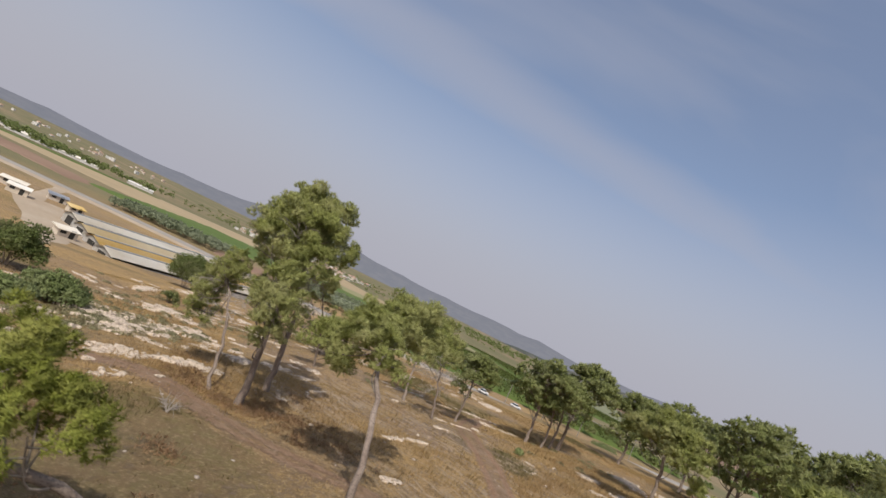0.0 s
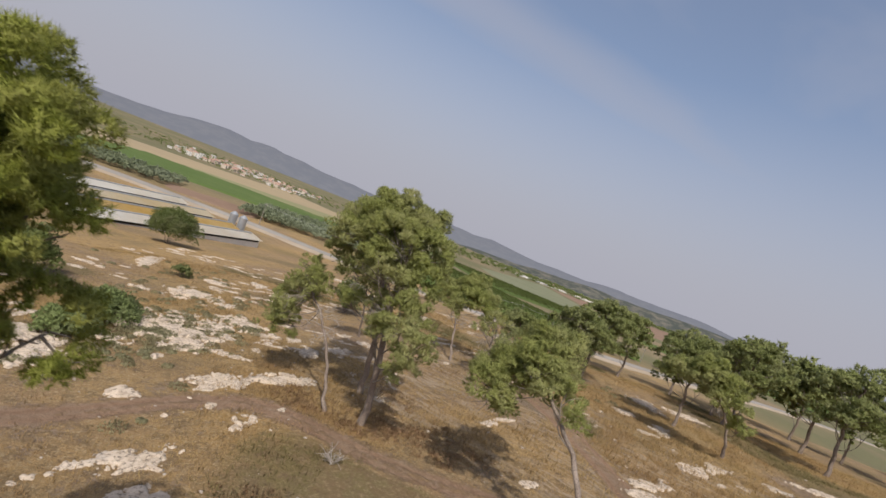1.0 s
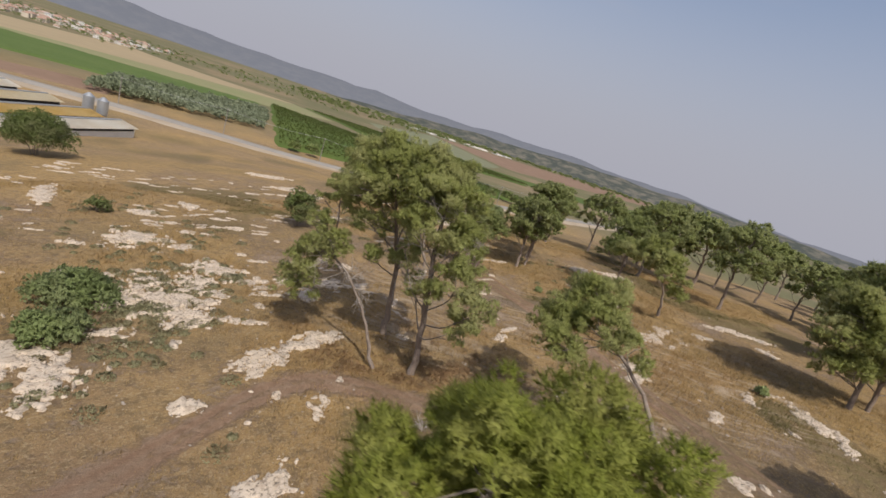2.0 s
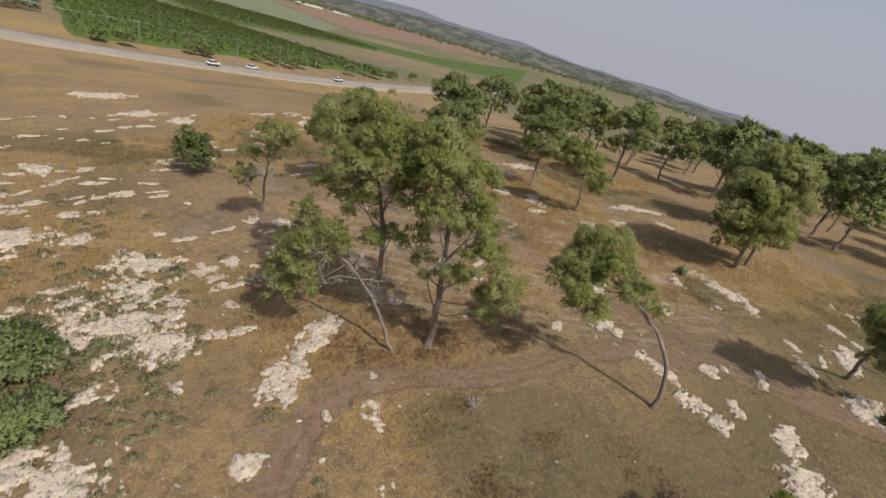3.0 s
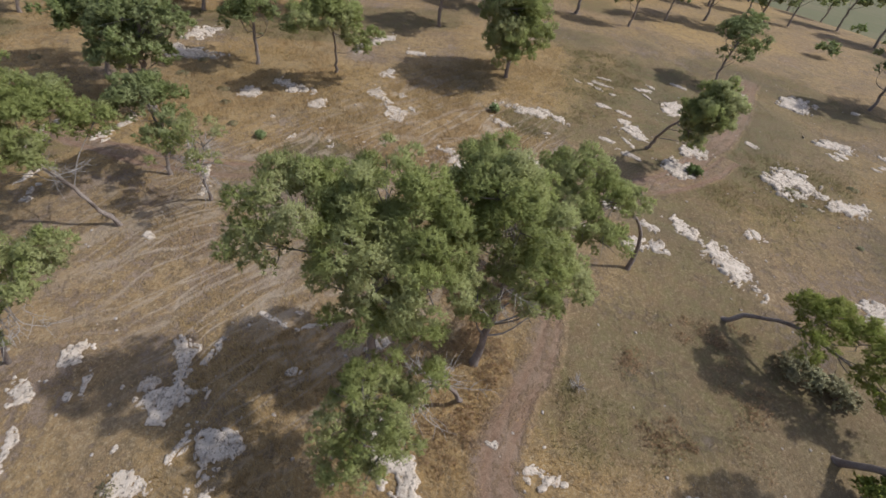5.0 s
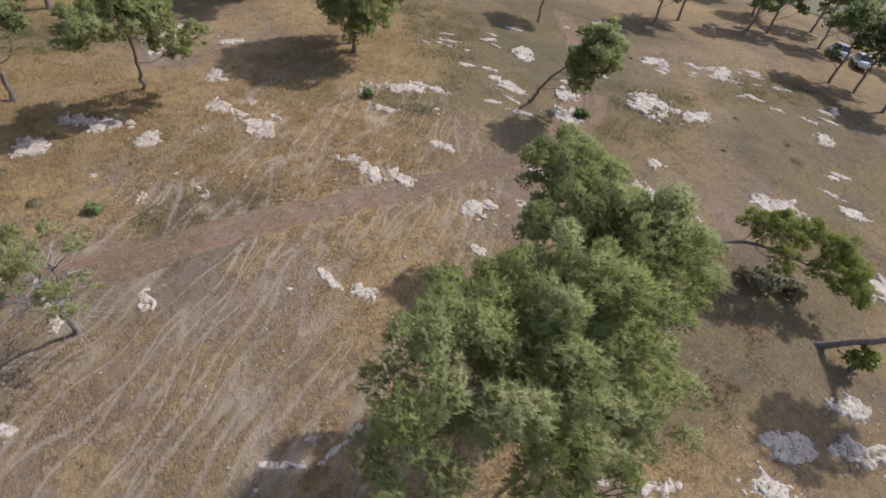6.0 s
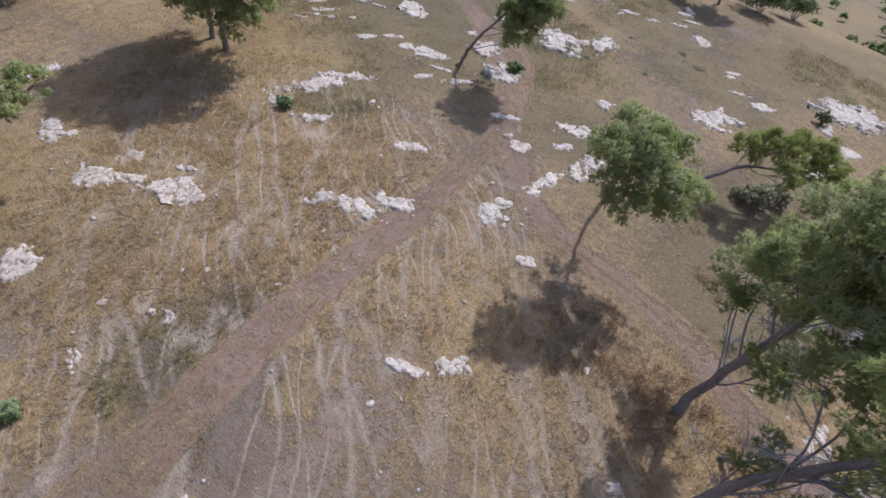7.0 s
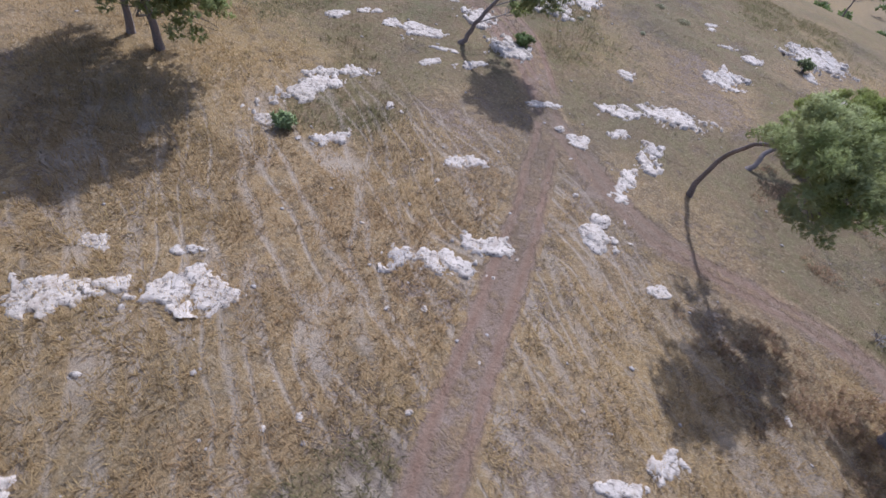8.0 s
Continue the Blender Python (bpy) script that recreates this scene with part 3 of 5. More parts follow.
ROCKS += [
    (-26.1,26.3,2.6,2.6,55), (-26.3,57.1,3.0,2.0,-28), (-24.1,23.6,3.3,1.7,-80), (-10.0,38.3,2.8,2.0,89), (19.8,-13.1,3.4,1.6,82), (2.2,-17.8,2.6,2.0,65),
    (10.1,24.9,3.6,1.4,24), (19.2,15.7,3.9,1.2,47), (3.3,15.2,3.2,1.0,78), (-12.2,35.3,2.3,1.8,-37), (20.5,32.1,2.9,1.4,32), (-5.5,-8.2,3.1,1.3,60),
    (18.0,8.8,2.1,1.9,143), (-21.3,45.8,2.7,1.4,18), (5.8,-26.0,3.4,1.1,113), (11.1,18.7,3.3,1.1,28), (-26.6,24.5,2.0,1.7,-13), (8.9,23.2,2.7,1.2,5),
]
ROCKS += [
    (18.7,42.9,2.0,1.5,173), (-16.4,30.5,3.3,0.9,-17), (31.7,29.0,2.4,1.2,88), (25.4,31.6,2.3,1.2,162), (-14.9,16.7,2.7,1.0,66), (-7.6,43.2,2.2,1.2,-18),
    (4.6,19.9,1.9,1.3,115), (-12.1,28.2,1.9,1.3,-7), (-16.4,16.1,3.0,0.8,45), (17.0,8.2,2.1,1.1,37), (17.5,36.9,1.6,1.4,14), (-9.9,44.5,1.7,1.3,59),
    (-13.8,38.5,2.0,1.0,89), (17.1,20.7,1.8,1.1,30), (-15.6,24.3,1.6,1.2,74), (4.5,3.3,1.4,1.3,79), (-15.9,11.0,3.1,0.5,66), (24.7,31.1,1.5,1.0,118),
]
ROCKS += [
    (-18.4,21.7,1.2,1.2,-56), (19.4,8.8,1.4,1.0,13), (-14.6,14.6,2.3,0.6,60), (1.1,29.0,1.5,0.9,33), (6.4,13.6,1.1,1.1,13), (-15.4,33.1,2.0,0.6,-62),
    (2.3,30.2,2.2,0.5,19), (-12.8,21.0,1.7,0.6,69), (21.0,29.8,1.0,0.9,36), (0.0,43.5,1.5,0.6,81), (19.9,21.3,1.2,0.7,0), (-5.4,34.9,1.8,0.4,68),
    (-5.7,32.4,1.8,0.4,-68), (-18.4,13.8,0.9,0.8,44), (-6.6,29.2,1.2,0.6,-59), (-12.6,21.9,1.4,0.4,88), (1.4,21.7,0.9,0.6,33), (18.1,28.7,1.2,0.4,29),
]
ROCKS += [
    (-8.4,33.0,0.9,0.5,88), (-14.3,13.9,2.6,1.3,65), (-15.4,16.4,1.9,1.4,20), (-14.5,9.7,2.6,1.6,70), (-16.4,11.0,2.6,1.7,60), (-10.8,-9.6,3.4,1.2,100), (-12.6,-6.4,3.0,1.4,80),
]


def rock_outcrop(x, y, length, width, turn, seed, fill=0.92):
    """A ragged island of limestone: a bumpy slab that breaks through the soil in places."""
    rs = np.random.RandomState(seed)
    nu, nv = int(np.clip(length * 17, 20, 110)), int(np.clip(width * 17, 16, 84))
    u, v = np.meshgrid(np.linspace(-1.35, 1.35, nu), np.linspace(-1.35, 1.35, nv), indexing="ij")
    ca, sa = math.cos(radians(turn)), math.sin(radians(turn))
    lx, ly = u * length / 2, v * width / 2
    px, py = x + lx * ca - ly * sa, y + lx * sa + ly * ca
    o = rs.rand() * 50
    n1 = 0.40 * vnoise(px + o, py, 1.2, seed) + 0.32 * vnoise(px + o, py, 0.5, seed + 1) + 0.28 * vnoise(px + o, py, 0.17, seed + 5)
    crack = np.abs(vnoise(px * ca + py * sa + o, (py * ca - px * sa) * 0.6, 0.8, seed + 2) - 0.5) * 2
    keep = fill - (np.abs(u) ** 2.4 + np.abs(v) ** 2.4) ** 0.42 + (2.2 if fill > 0.5 else 2.8) * (n1 - 0.5)
    small = min(length, width, 3.0)
    pit = step(0.66, 0.72, vnoise(px - o, py, 0.34, seed + 8)) + step(0.70, 0.76, vnoise(px - o, py, 0.8, seed + 9))
    keep = keep - 0.30 * np.minimum(pit, 1)
    h = (0.03 + 0.014 * small) * step(-0.01, 0.05, keep) - 0.12 * (1 - step(-0.12, 0.02, keep))
    h = h + step(0.0, 0.08, keep) * (0.05 * (vnoise(px, py, 0.5, seed + 4) - 0.5) + 0.018 * (vnoise(px, py, 0.13, seed + 3) - 0.5) + 0.06 * small * (vnoise(px, py, 1.5, seed + 6) - 0.3))
    h = h + step(0.0, 0.06, keep) * (0.05 + 0.02 * small) * np.floor(4 * vnoise(px + 0.6 * py, py - 0.4 * px, 0.8, seed + 7)) / 4
    top = np.where(crack < 0.045, h - 0.12, h)
    z = ground_z(px, py) + np.maximum(top, -0.28)
    jx, jy = rs.normal(size=px.shape) * 0.014, rs.normal(size=px.shape) * 0.014
    verts = np.stack([px + jx, py + jy, z], -1).reshape(-1, 3)
    i, j = np.meshgrid(np.arange(nu - 1), np.arange(nv - 1), indexing="ij")
    p = (i * nv + j).ravel()
    f = np.stack([p, p + nv, p + nv + 1, p + 1], 1)
    f = f[(top.ravel()[f] > -0.05).any(1)]
    if len(f) < 4:
        return
    # faces that hang together are one slab
    group = np.arange(nu * nv)
    for _ in range(200):
        low = group[f].min(1)
        was = group.copy()
        for c in range(4):
            np.minimum.at(group, f[:, c], low)
        group = group[group]
        if (group == was).all():
            break
    owner = group[f[:, 0]]
    base = np.array([x, y, gz(x, y)])
    thing = empty("rock_outcrop", Matrix.Translation(base))
    ids, counts = np.unique(owner, return_counts=True)
    big = [i for i, c in zip(ids, counts) if c >= 14]
    sets = [owner == i for i in big]
    rest = ~np.isin(owner, big)
    if rest.sum() > 3 or not sets:
        sets.append(rest)
    for k, chosen in enumerate(sets):
        used, inv = np.unique(f[chosen], return_inverse=True)
        name = "slab" if k < len(big) else "rubble"
        ob = link(name, mesh_np(name, verts[used] - base, inv.reshape(-1, 4)), M_ROCK, thing)
        if name == "rubble":
            ob["kind"] = "stuff"
    size = "large" if length * width > 9 else "low"
    tagged(thing, f"{size} pale weathered limestone outcrop breaking through dry grass", "rock", "limestone outcrops on the hill")


for n, row in enumerate(ROCKS):
    rock_outcrop(*row, 100 + 7 * n)

# broken limestone pavement on the western shoulder, with soil and scrub in its gaps
for n, row in enumerate([(-22.5, 29.5, 9.0, 6.0, -50, 0.16), (-25.5, 36.5, 9.0, 6.5, -60, 0.10), (-20.5, 36.0, 6.0, 5.0, -40, 0.10), (-26.0, 45.0, 10.0, 6.0, -20, 0.05), (-24.0, 24.0, 6.0, 5.0, 60, 0.18), (-28.5, 30.0, 6.0, 5.0, 80, 0.2), (-20.3, 33.3, 7.5, 5.5, -45, 0.26), (-19.4, 37.6, 6.5, 4.5, -50, 0.24), (-22.0, 37.0, 5.0, 4.5, 0, 0.22), (-18.2, 40.8, 5.0, 3.0, 60, 0.22)]):
    rock_outcrop(*row[:5], 700 + 9 * n, row[5])

# smaller ledges lie in bands over the open slopes
rs_ledge = np.random.RandomState(23)
ledges = 0
while ledges < 230:
    if ledges % 4:
        lx, ly, strike = rs_ledge.uniform(-42, 14), rs_ledge.uniform(34, 84), rs_ledge.uniform(-25, 25)
    else:
        lx, ly, strike = rs_ledge.uniform(-4, 30), rs_ledge.uniform(-24, 12), rs_ledge.uniform(20, 70)
    if vnoise(lx, ly, 6.0, 61) < 0.5 or min(math.hypot(lx - r[0], ly - r[1]) for r in ROCKS) < 1.2:
        continue
    rock_outcrop(lx, ly, rs_ledge.uniform(0.7, 2.6), rs_ledge.uniform(0.4, 1.0), strike, 900 + 5 * ledges)
    ledges += 1


def scatter_stones():
    """Loose stones strewn over the bare parts of the hill."""
    rs = np.random.RandomState(11)
    n = 5200
    x, y = rs.uniform(-40, 46, n), rs.uniform(-20, 72, n)
    near = np.array([[r[0], r[1]] for r in ROCKS])
    d = np.min(np.hypot(x[:, None] - near[None, :, 0], y[:, None] - near[None, :, 1]), 1)
    keep = rs.rand(n) < 0.16 + 0.75 * np.exp(-((d / 3.0) ** 2))
    x, y = x[keep], y[keep]
    m = len(x)
    phi = (1 + 5**0.5) / 2
    ico = np.array([(-1, phi, 0), (1, phi, 0), (-1, -phi, 0), (1, -phi, 0), (0, -1, phi), (0, 1, phi), (0, -1, -phi), (0, 1, -phi), (phi, 0, -1), (phi, 0, 1), (-phi, 0, -1), (-phi, 0, 1)]) / 1.9
    tri = np.array([(0, 11, 5), (0, 5, 1), (0, 1, 7), (0, 7, 10), (0, 10, 11), (1, 5, 9), (5, 11, 4), (11, 10, 2), (10, 7, 6), (7, 1, 8), (3, 9, 4), (3, 4, 2), (3, 2, 6), (3, 6, 8), (3, 8, 9), (4, 9, 5), (2, 4, 11), (6, 2, 10), (8, 6, 7), (9, 8, 1)])
    size = 0.02 + 0.085 * rs.rand(m) ** 4
    v = ico[None] * (0.7 + 0.6 * rs.rand(m, 12, 1)) * size[:, None, None] * np.stack([1 + 0.5 * rs.rand(m), 1 + 0.3 * rs.rand(m), 0.3 + 0.3 * rs.rand(m)], 1)[:, None]
    v = v + np.stack([x, y, ground_z(x, y) + size * 0.15], 1)[:, None]
    f = (tri[None] + 12 * np.arange(m)[:, None, None]).reshape(-1, 3)
    tagged(link("loose_stones", mesh_np("loose_stones", v.reshape(-1, 3), f), M_STONE), "loose pale limestone rubble strewn over dry soil", "stones", kind="stuff")


scatter_stones()


def boulder_mesh(seed):
    """A weathered lump of limestone with a flat underside."""
    rs = np.random.RandomState(seed)
    bm = bmesh.new()
    bmesh.ops.create_icosphere(bm, subdivisions=2, radius=1.0)
    cuts = [(Vector(rs.normal(size=3)).normalized(), rs.uniform(0.5, 0.8)) for _ in range(5)]
    ph = rs.rand(6) * 6.3
    stretch = (1.0 + 0.4 * rs.rand(), 0.75 + 0.3 * rs.rand(), 0.36 + 0.2 * rs.rand())
    for v in bm.verts:
        c = v.co.copy()
        for way, most in cuts:
            c -= way * max(0.0, c.dot(way) - most)
        k = 1 + 0.16 * math.sin(3.1 * c.x + ph[0]) * math.sin(2.7 * c.y + ph[1]) + 0.12 * math.sin(5.3 * c.z + ph[2] + 2 * c.x) + 0.05 * rs.normal()
        v.co = Vector((c.x * stretch[0], c.y * stretch[1], max(c.z, -0.35) * stretch[2])) * k
    me = bpy.data.meshes.new("boulder")
    bm.to_mesh(me)
    bm.free()
    me.materials.append(M_ROCK)
    return me


BOULDERS = []
BOULDERS += [(4.3, 19, 0.45), (4.7, 20.2, 0.35), (2.9, 19.5, 0.15), (3.7, 19.9, 0.25), (3.3, 18.3, 0.12), (17.7, 33.7, 0.2), (11.8, 32.2, 0.15), (12.5, 32.9, 0.1), (15.2, 17, 0.14), (5.8, 18, 0.15), (13.6, 24.7, 0.1), (11.1, 27.8, 0.14)]
BOULDERS += [(9.9, 27.2, 0.14), (9, 30.8, 0.12), (-3.6, 25.2, 0.2), (20.4, 21.2, 0.2), (1.1, 29.4, 0.2), (7.5, 28.3, 0.1), (-13.6, 49.4, 0.3), (-8.1, 50.3, 0.3), (-13, 22.1, 0.2), (-13, 21.2, 0.25), (-11.6, 23.6, 0.2), (-7, 29.7, 0.2)]
BOULDERS += [(7.5, 13.2, 0.35), (18.3, 8.8, 0.3), (-14.7, 22.4, 0.35), (-11.6, 23.4, 0.2), (-18.7, 21.9, 0.5), (-13.3, 21.5, 0.3), (-14.8, 22.3, 0.2), (-13.1, 20.5, 0.2), (5, 20.2, 0.35), (4.5, 19.1, 0.45), (15.9, 16.9, 0.3), (14.5, 39.9, 0.25)]
BOULDERS += [(13.3, 35.8, 0.2)]
BOULDER_SHAPES = [boulder_mesh(200 + k) for k in range(6)]
rs_b = np.random.RandomState(19)
while len(BOULDERS) < 76:
    r = ROCKS[rs_b.randint(len(ROCKS))]
    a = rs_b.uniform(0, 6.3)
    BOULDERS.append((r[0] + math.cos(a) * r[2] * rs_b.uniform(0.5, 1.0), r[1] + math.sin(a) * r[2] * rs_b.uniform(0.5, 1.0), rs_b.uniform(0.09, 0.2)))
for n, (bx, by, br) in enumerate(BOULDERS):
    ob = new("boulder", BOULDER_SHAPES[n % 6])
    ob.matrix_world = Matrix.Translation((bx, by, gz(bx, by) + 0.08 * br)) @ Matrix.Rotation(rs_b.uniform(0, 6.3), 4, "Z") @ Matrix.Diagonal((br, br, br, 1))
    tagged(ob, "pale limestone boulder lying in dry grass" if br > 0.22 else "small pale limestone block on dry soil", "rock", "loose boulders on the hill")

# ---------------------------------------------------------------- grass and scrub
def scatter_grass():
    """Dry grass in small tussocks; it stands thickest in the golden patches."""
    rs = np.random.RandomState(5)
    n = 250000
    r = 58 * np.sqrt(rs.rand(n))
    a = rs.rand(n) * 2 * np.pi
    x, y = 3 + r * np.cos(a), 27 + r * np.sin(a)
    soil, gold, green = zones(x, y)
    d = np.minimum(near_line(x, y, LINE_JEEP) - 0.6, near_line(x, y, LINE_FOOT))
    patch = step(0.25, 0.7, 0.6 * vnoise(x, y, 1.6, 31) + 0.4 * vnoise(x, y, 0.6, 32))
    keep = rs.rand(n) < (0.3 + 0.6 * gold + 0.3 * trail_zone(x, y)) * (1 - 0.8 * soil) * (0.15 + patch) * step(0.35, 1.1, d) * (1 + 0.5 * green)
    x, y, green, gold = x[keep], y[keep], green[keep], gold[keep]
    k = 5
    m = len(x)
    size = 0.7 + 0.6 * rs.rand(m)
    cx = x[:, None] + 0.17 * size[:, None] * rs.normal(size=(m, k))
    cy = y[:, None] + 0.17 * size[:, None] * rs.normal(size=(m, k))
    root = np.stack([cx, cy, ground_z(cx, cy) - 0.02], 2)
    way = np.stack([2.2 * (cx - x[:, None]) + 0.1, 2.2 * (cy - y[:, None]) + 0.15, np.full((m, k), 0.45)], 2) + 0.4 * rs.normal(size=(m, k, 3))
    way[..., 2] = np.abs(way[..., 2]) + 0.1
    way /= np.linalg.norm(way, axis=2, keepdims=True)
    side = np.cross(way, np.array([0.0, 0.0, 1.0]) + 0.25 * rs.normal(size=(m, k, 3)))
    side /= np.linalg.norm(side, axis=2, keepdims=True)
    ln = (0.13 + 0.12 * gold[:, None, None] + 0.07 * trail_zone(x, y)[:, None, None]) * size[:, None, None] * (0.6 + 0.8 * rs.rand(m, k, 1))
    v = np.stack([root - side * 0.019, root + side * 0.019, root + way * ln], 2)
    for name, mat, label, sel in (("dry_grass", M_DRY, "ankle-high golden dry grass in tussocks", green < 0.35), ("greenish_grass", M_OLDGRASS, "short half-dry olive grass in tussocks", green >= 0.35)):
        w = v[sel].reshape(-1, 3)
        me = soft_normals(mesh_np(name, w, np.arange(len(w)).reshape(-1, 3)), np.tile([0.0, 0.0, 1.0], (int(sel.sum()), 1)), 3 * k, rs)
        tagged(link(name, me, mat), label, "grass", kind="stuff")


def scatter_low(name, material, label, spots, seed, per_spot, length, width, height, blades=6):
    """Low clumps of a plant round some spots (x, y, spread)."""
    rs = np.random.RandomState(seed)
    cx, cy, rad = [], [], []
    for sx, sy, spread, count in spots:
        cx.append(sx + spread * rs.normal(size=count) * 0.6)
        cy.append(sy + spread * rs.normal(size=count) * 0.6)
        rad.append(height * (0.5 + rs.rand(count)))
    cx, cy, rad = np.concatenate(cx), np.concatenate(cy), np.concatenate(rad)
    d = np.minimum(near_line(cx, cy, LINE_JEEP), near_line(cx, cy, LINE_FOOT))
    cx, cy, rad = cx[d > 1.3], cy[d > 1.3], rad[d > 1.3]
    e = rs.normal(size=(len(cx), per_spot, 3))
    e /= np.linalg.norm(e, axis=2, keepdims=True)
    e[..., 2] = np.abs(e[..., 2])
    e *= rs.rand(len(cx), per_spot, 1) ** 0.25
    p = np.stack([cx, cy, ground_z(cx, cy)], 1)[:, None] + e * rad[:, None, None] * [1.25, 1.25, 0.6]
    v, f = tufts(p.reshape(-1, 3), (e + [0, 0, 0.4]).reshape(-1, 3), rs, blades, length, width, 0.6)
    up = (e + [0, 0, 0.4]).reshape(-1, 3)
    tagged(link(name, soft_normals(mesh_np(name, v, f), up, blades * 3, rs), material), label, "scrub", kind="stuff")


scatter_grass()
scatter_low("low_scrub", M_SCRUB, "low grey-green thorny cushions growing among limestone",
            [(-21, 34, 3.5, 46), (-22, 29, 4, 28), (-19, 38.5, 3.5, 34), (-25, 37, 4, 26), (-24, 46, 5, 30), (-22, 25, 3, 18), (-30, 55, 8, 30), (-18, 20, 3, 10), (4, -8, 9, 8), (-6, 62, 12, 24), (20, 52, 9, 16), (-21.5, 32.0, 3.0, 12)], 41, 90, 0.10, 0.026, 0.34, 4)
scatter_low("dry_thistle_patch", M_BROWN, "withered brown thistles standing in dense patches",
            [(-9, 22.6, 1.8, 50), (-6.0, 24.0, 2.4, 60), (-10.9, 15.1, 1.0, 16), (-11.2, 24.2, 1.4, 26), (-11.5, 25.8, 1.3, 20), (-1.8, 23.6, 1.8, 22), (-7.0, 15.8, 0.8, 8), (-4.6, 28.0, 2.2, 12), (-5.5, 10.6, 1.8, 14), (-9.5, 10.5, 1.6, 12), (-3.0, 22.0, 1.4, 12)], 43, 26, 0.13, 0.011, 0.45, 5)


# ---------------------------------------------------------------- trees
def pine(label, trunk, lobes, girth=0.17, per_area=22.0, blade=(0.24, 0.024), seed=0, dead=0, material=None, at=None, blades=8, twigs=5, many=8.0):
    """A pine: bent trunk, a branch to each lobe, needles in clumps, and bare dead branches where it has them.
    Trunk points and lobes (x, y, z, radius) are in the world, or round the origin when at is given."""
    rs = np.random.RandomState(seed)
    trunk = np.asarray(trunk, float)
    base = trunk[0].copy()
    if at is None:
        base[2] = gz(base[0], base[1])
    lobes = [(x - base[0], y - base[1], z - base[2], r * 1.2) for x, y, z, r in lobes]
    tr = trunk - base
    tr[0] = (0, 0, -0.25)
    line = curve_pts(tr, 16)
    line[1:-1] += rs.normal(size=(14, 3)) * [0.05, 0.05, 0]
    thing = empty("pine_tree", Matrix.Translation(base))
    rad = girth * (1 - 0.62 * np.linspace(0, 1, 16)) * (1 + 0.5 * np.exp(-np.linspace(0, 16, 16)))
    v, f = tube_arrays(line, rad, 8, 0.25, seed)
    link("trunk", mesh_np("trunk", v, f), M_BARK, thing, smooth=True)
    for x, y, z, r in lobes:
        end = np.array([x, y, z - 0.1 * r])
        k = int(np.clip(np.argmin(np.linalg.norm(line[5:] - end + [0, 0, 0.9], axis=1)) + 5 - 2, 4, 15))
        s = line[k]
        mid = (s + end) / 2 + rs.normal(size=3) * 0.22 + [0, 0, -0.15]
        limbs = [tube_arrays(curve_pts([s, mid, end], 8), np.linspace(max(0.03, rad[k] * 0.36), 0.013, 8), 5, 0.2, seed)]
        for _ in range(twigs):
            d = rs.normal(size=3)
            d /= np.linalg.norm(d)
            tip = end + d * r * [0.85, 0.85, 0.6]
            start = mid + (end - mid) * rs.uniform(0.2, 1.0)
            limbs.append(tube_arrays(curve_pts([start, (start + tip) / 2 + rs.normal(size=3) * 0.1, tip], 5), np.linspace(0.028, 0.008, 5), 4))
        v, f = join_arrays(limbs)
        link("branch", mesh_np("branch", v, f), M_TWIG, thing)
    for _ in range(dead):
        k = rs.randint(8, 15)
        s = line[k]
        d = rs.normal(size=3) * [1, 1, 0.35]
        d /= np.linalg.norm(d)
        tip = s + d * rs.uniform(0.9, 2.0) + [0, 0, -0.15]
        limbs = [tube_arrays(curve_pts([s, (s + tip) / 2 + rs.normal(size=3) * 0.2, tip], 8), np.linspace(0.024, 0.008, 8), 5)]
        for _ in range(13):
            a = s + (tip - s) * rs.uniform(0.3, 1)
            b = a + d * rs.uniform(0.2, 0.7) + rs.normal(size=3) * 0.33
            limbs.append(tube_arrays(curve_pts([a, (a + b) / 2 + rs.normal(size=3) * 0.08, b], 4), np.linspace(0.012, 0.005, 4), 4))
        v, f = join_arrays(limbs)
        link("dead_branch", mesh_np("dead_branch", v, f), M_DEAD, thing, "bare bleached dead branch")
    p, o = lobe_points(lobes, per_area, rs, many=many)
    v, f = needles(p, o, rs, blades, blade[0], blade[1])
    link("crown", soft_normals(mesh_np("crown", v, f), o, blades * 3, rs), material or M_PINE, thing, "clumped bright green needles")
    return tagged(thing, label, "tree", "pines on the hilltop")


pine("tall pine with a broad clumped crown and bare lower limbs", [(-7.8, 29.4, 0.6), (-8.2, 29.4, 5.0), (-9.6, 29.6, 9.8)],
     [(-10.6, 32.0, 11.7, 1.4), (-11.2, 33.0, 10.6, 0.95), (-10.2, 29.2, 12.6, 1.25), (-11.4, 30.2, 11.2, 1.2), (-11.6, 29.0, 10.0, 1.2), (-9.2, 30.4, 11.0, 1.2), (-12.0, 27.6, 10.2, 1.1), (-10.6, 28.1, 11.5, 1.2), (-10.2, 30.4, 9.2, 1.1), (-12.4, 29.8, 8.6, 0.9), (-8.2, 28.4, 9.6, 0.95), (-9.9, 27.4, 11.0, 1.1), (-9.5, 26.9, 9.5, 0.9), (-10.9, 28.6, 8.0, 0.85), (-9.4, 31.0, 7.6, 0.75), (-10.6, 27.4, 6.4, 0.7), (-8.4, 28.6, 6.2, 0.65)], 0.22, 34, (0.18, 0.014), seed=1, dead=13)
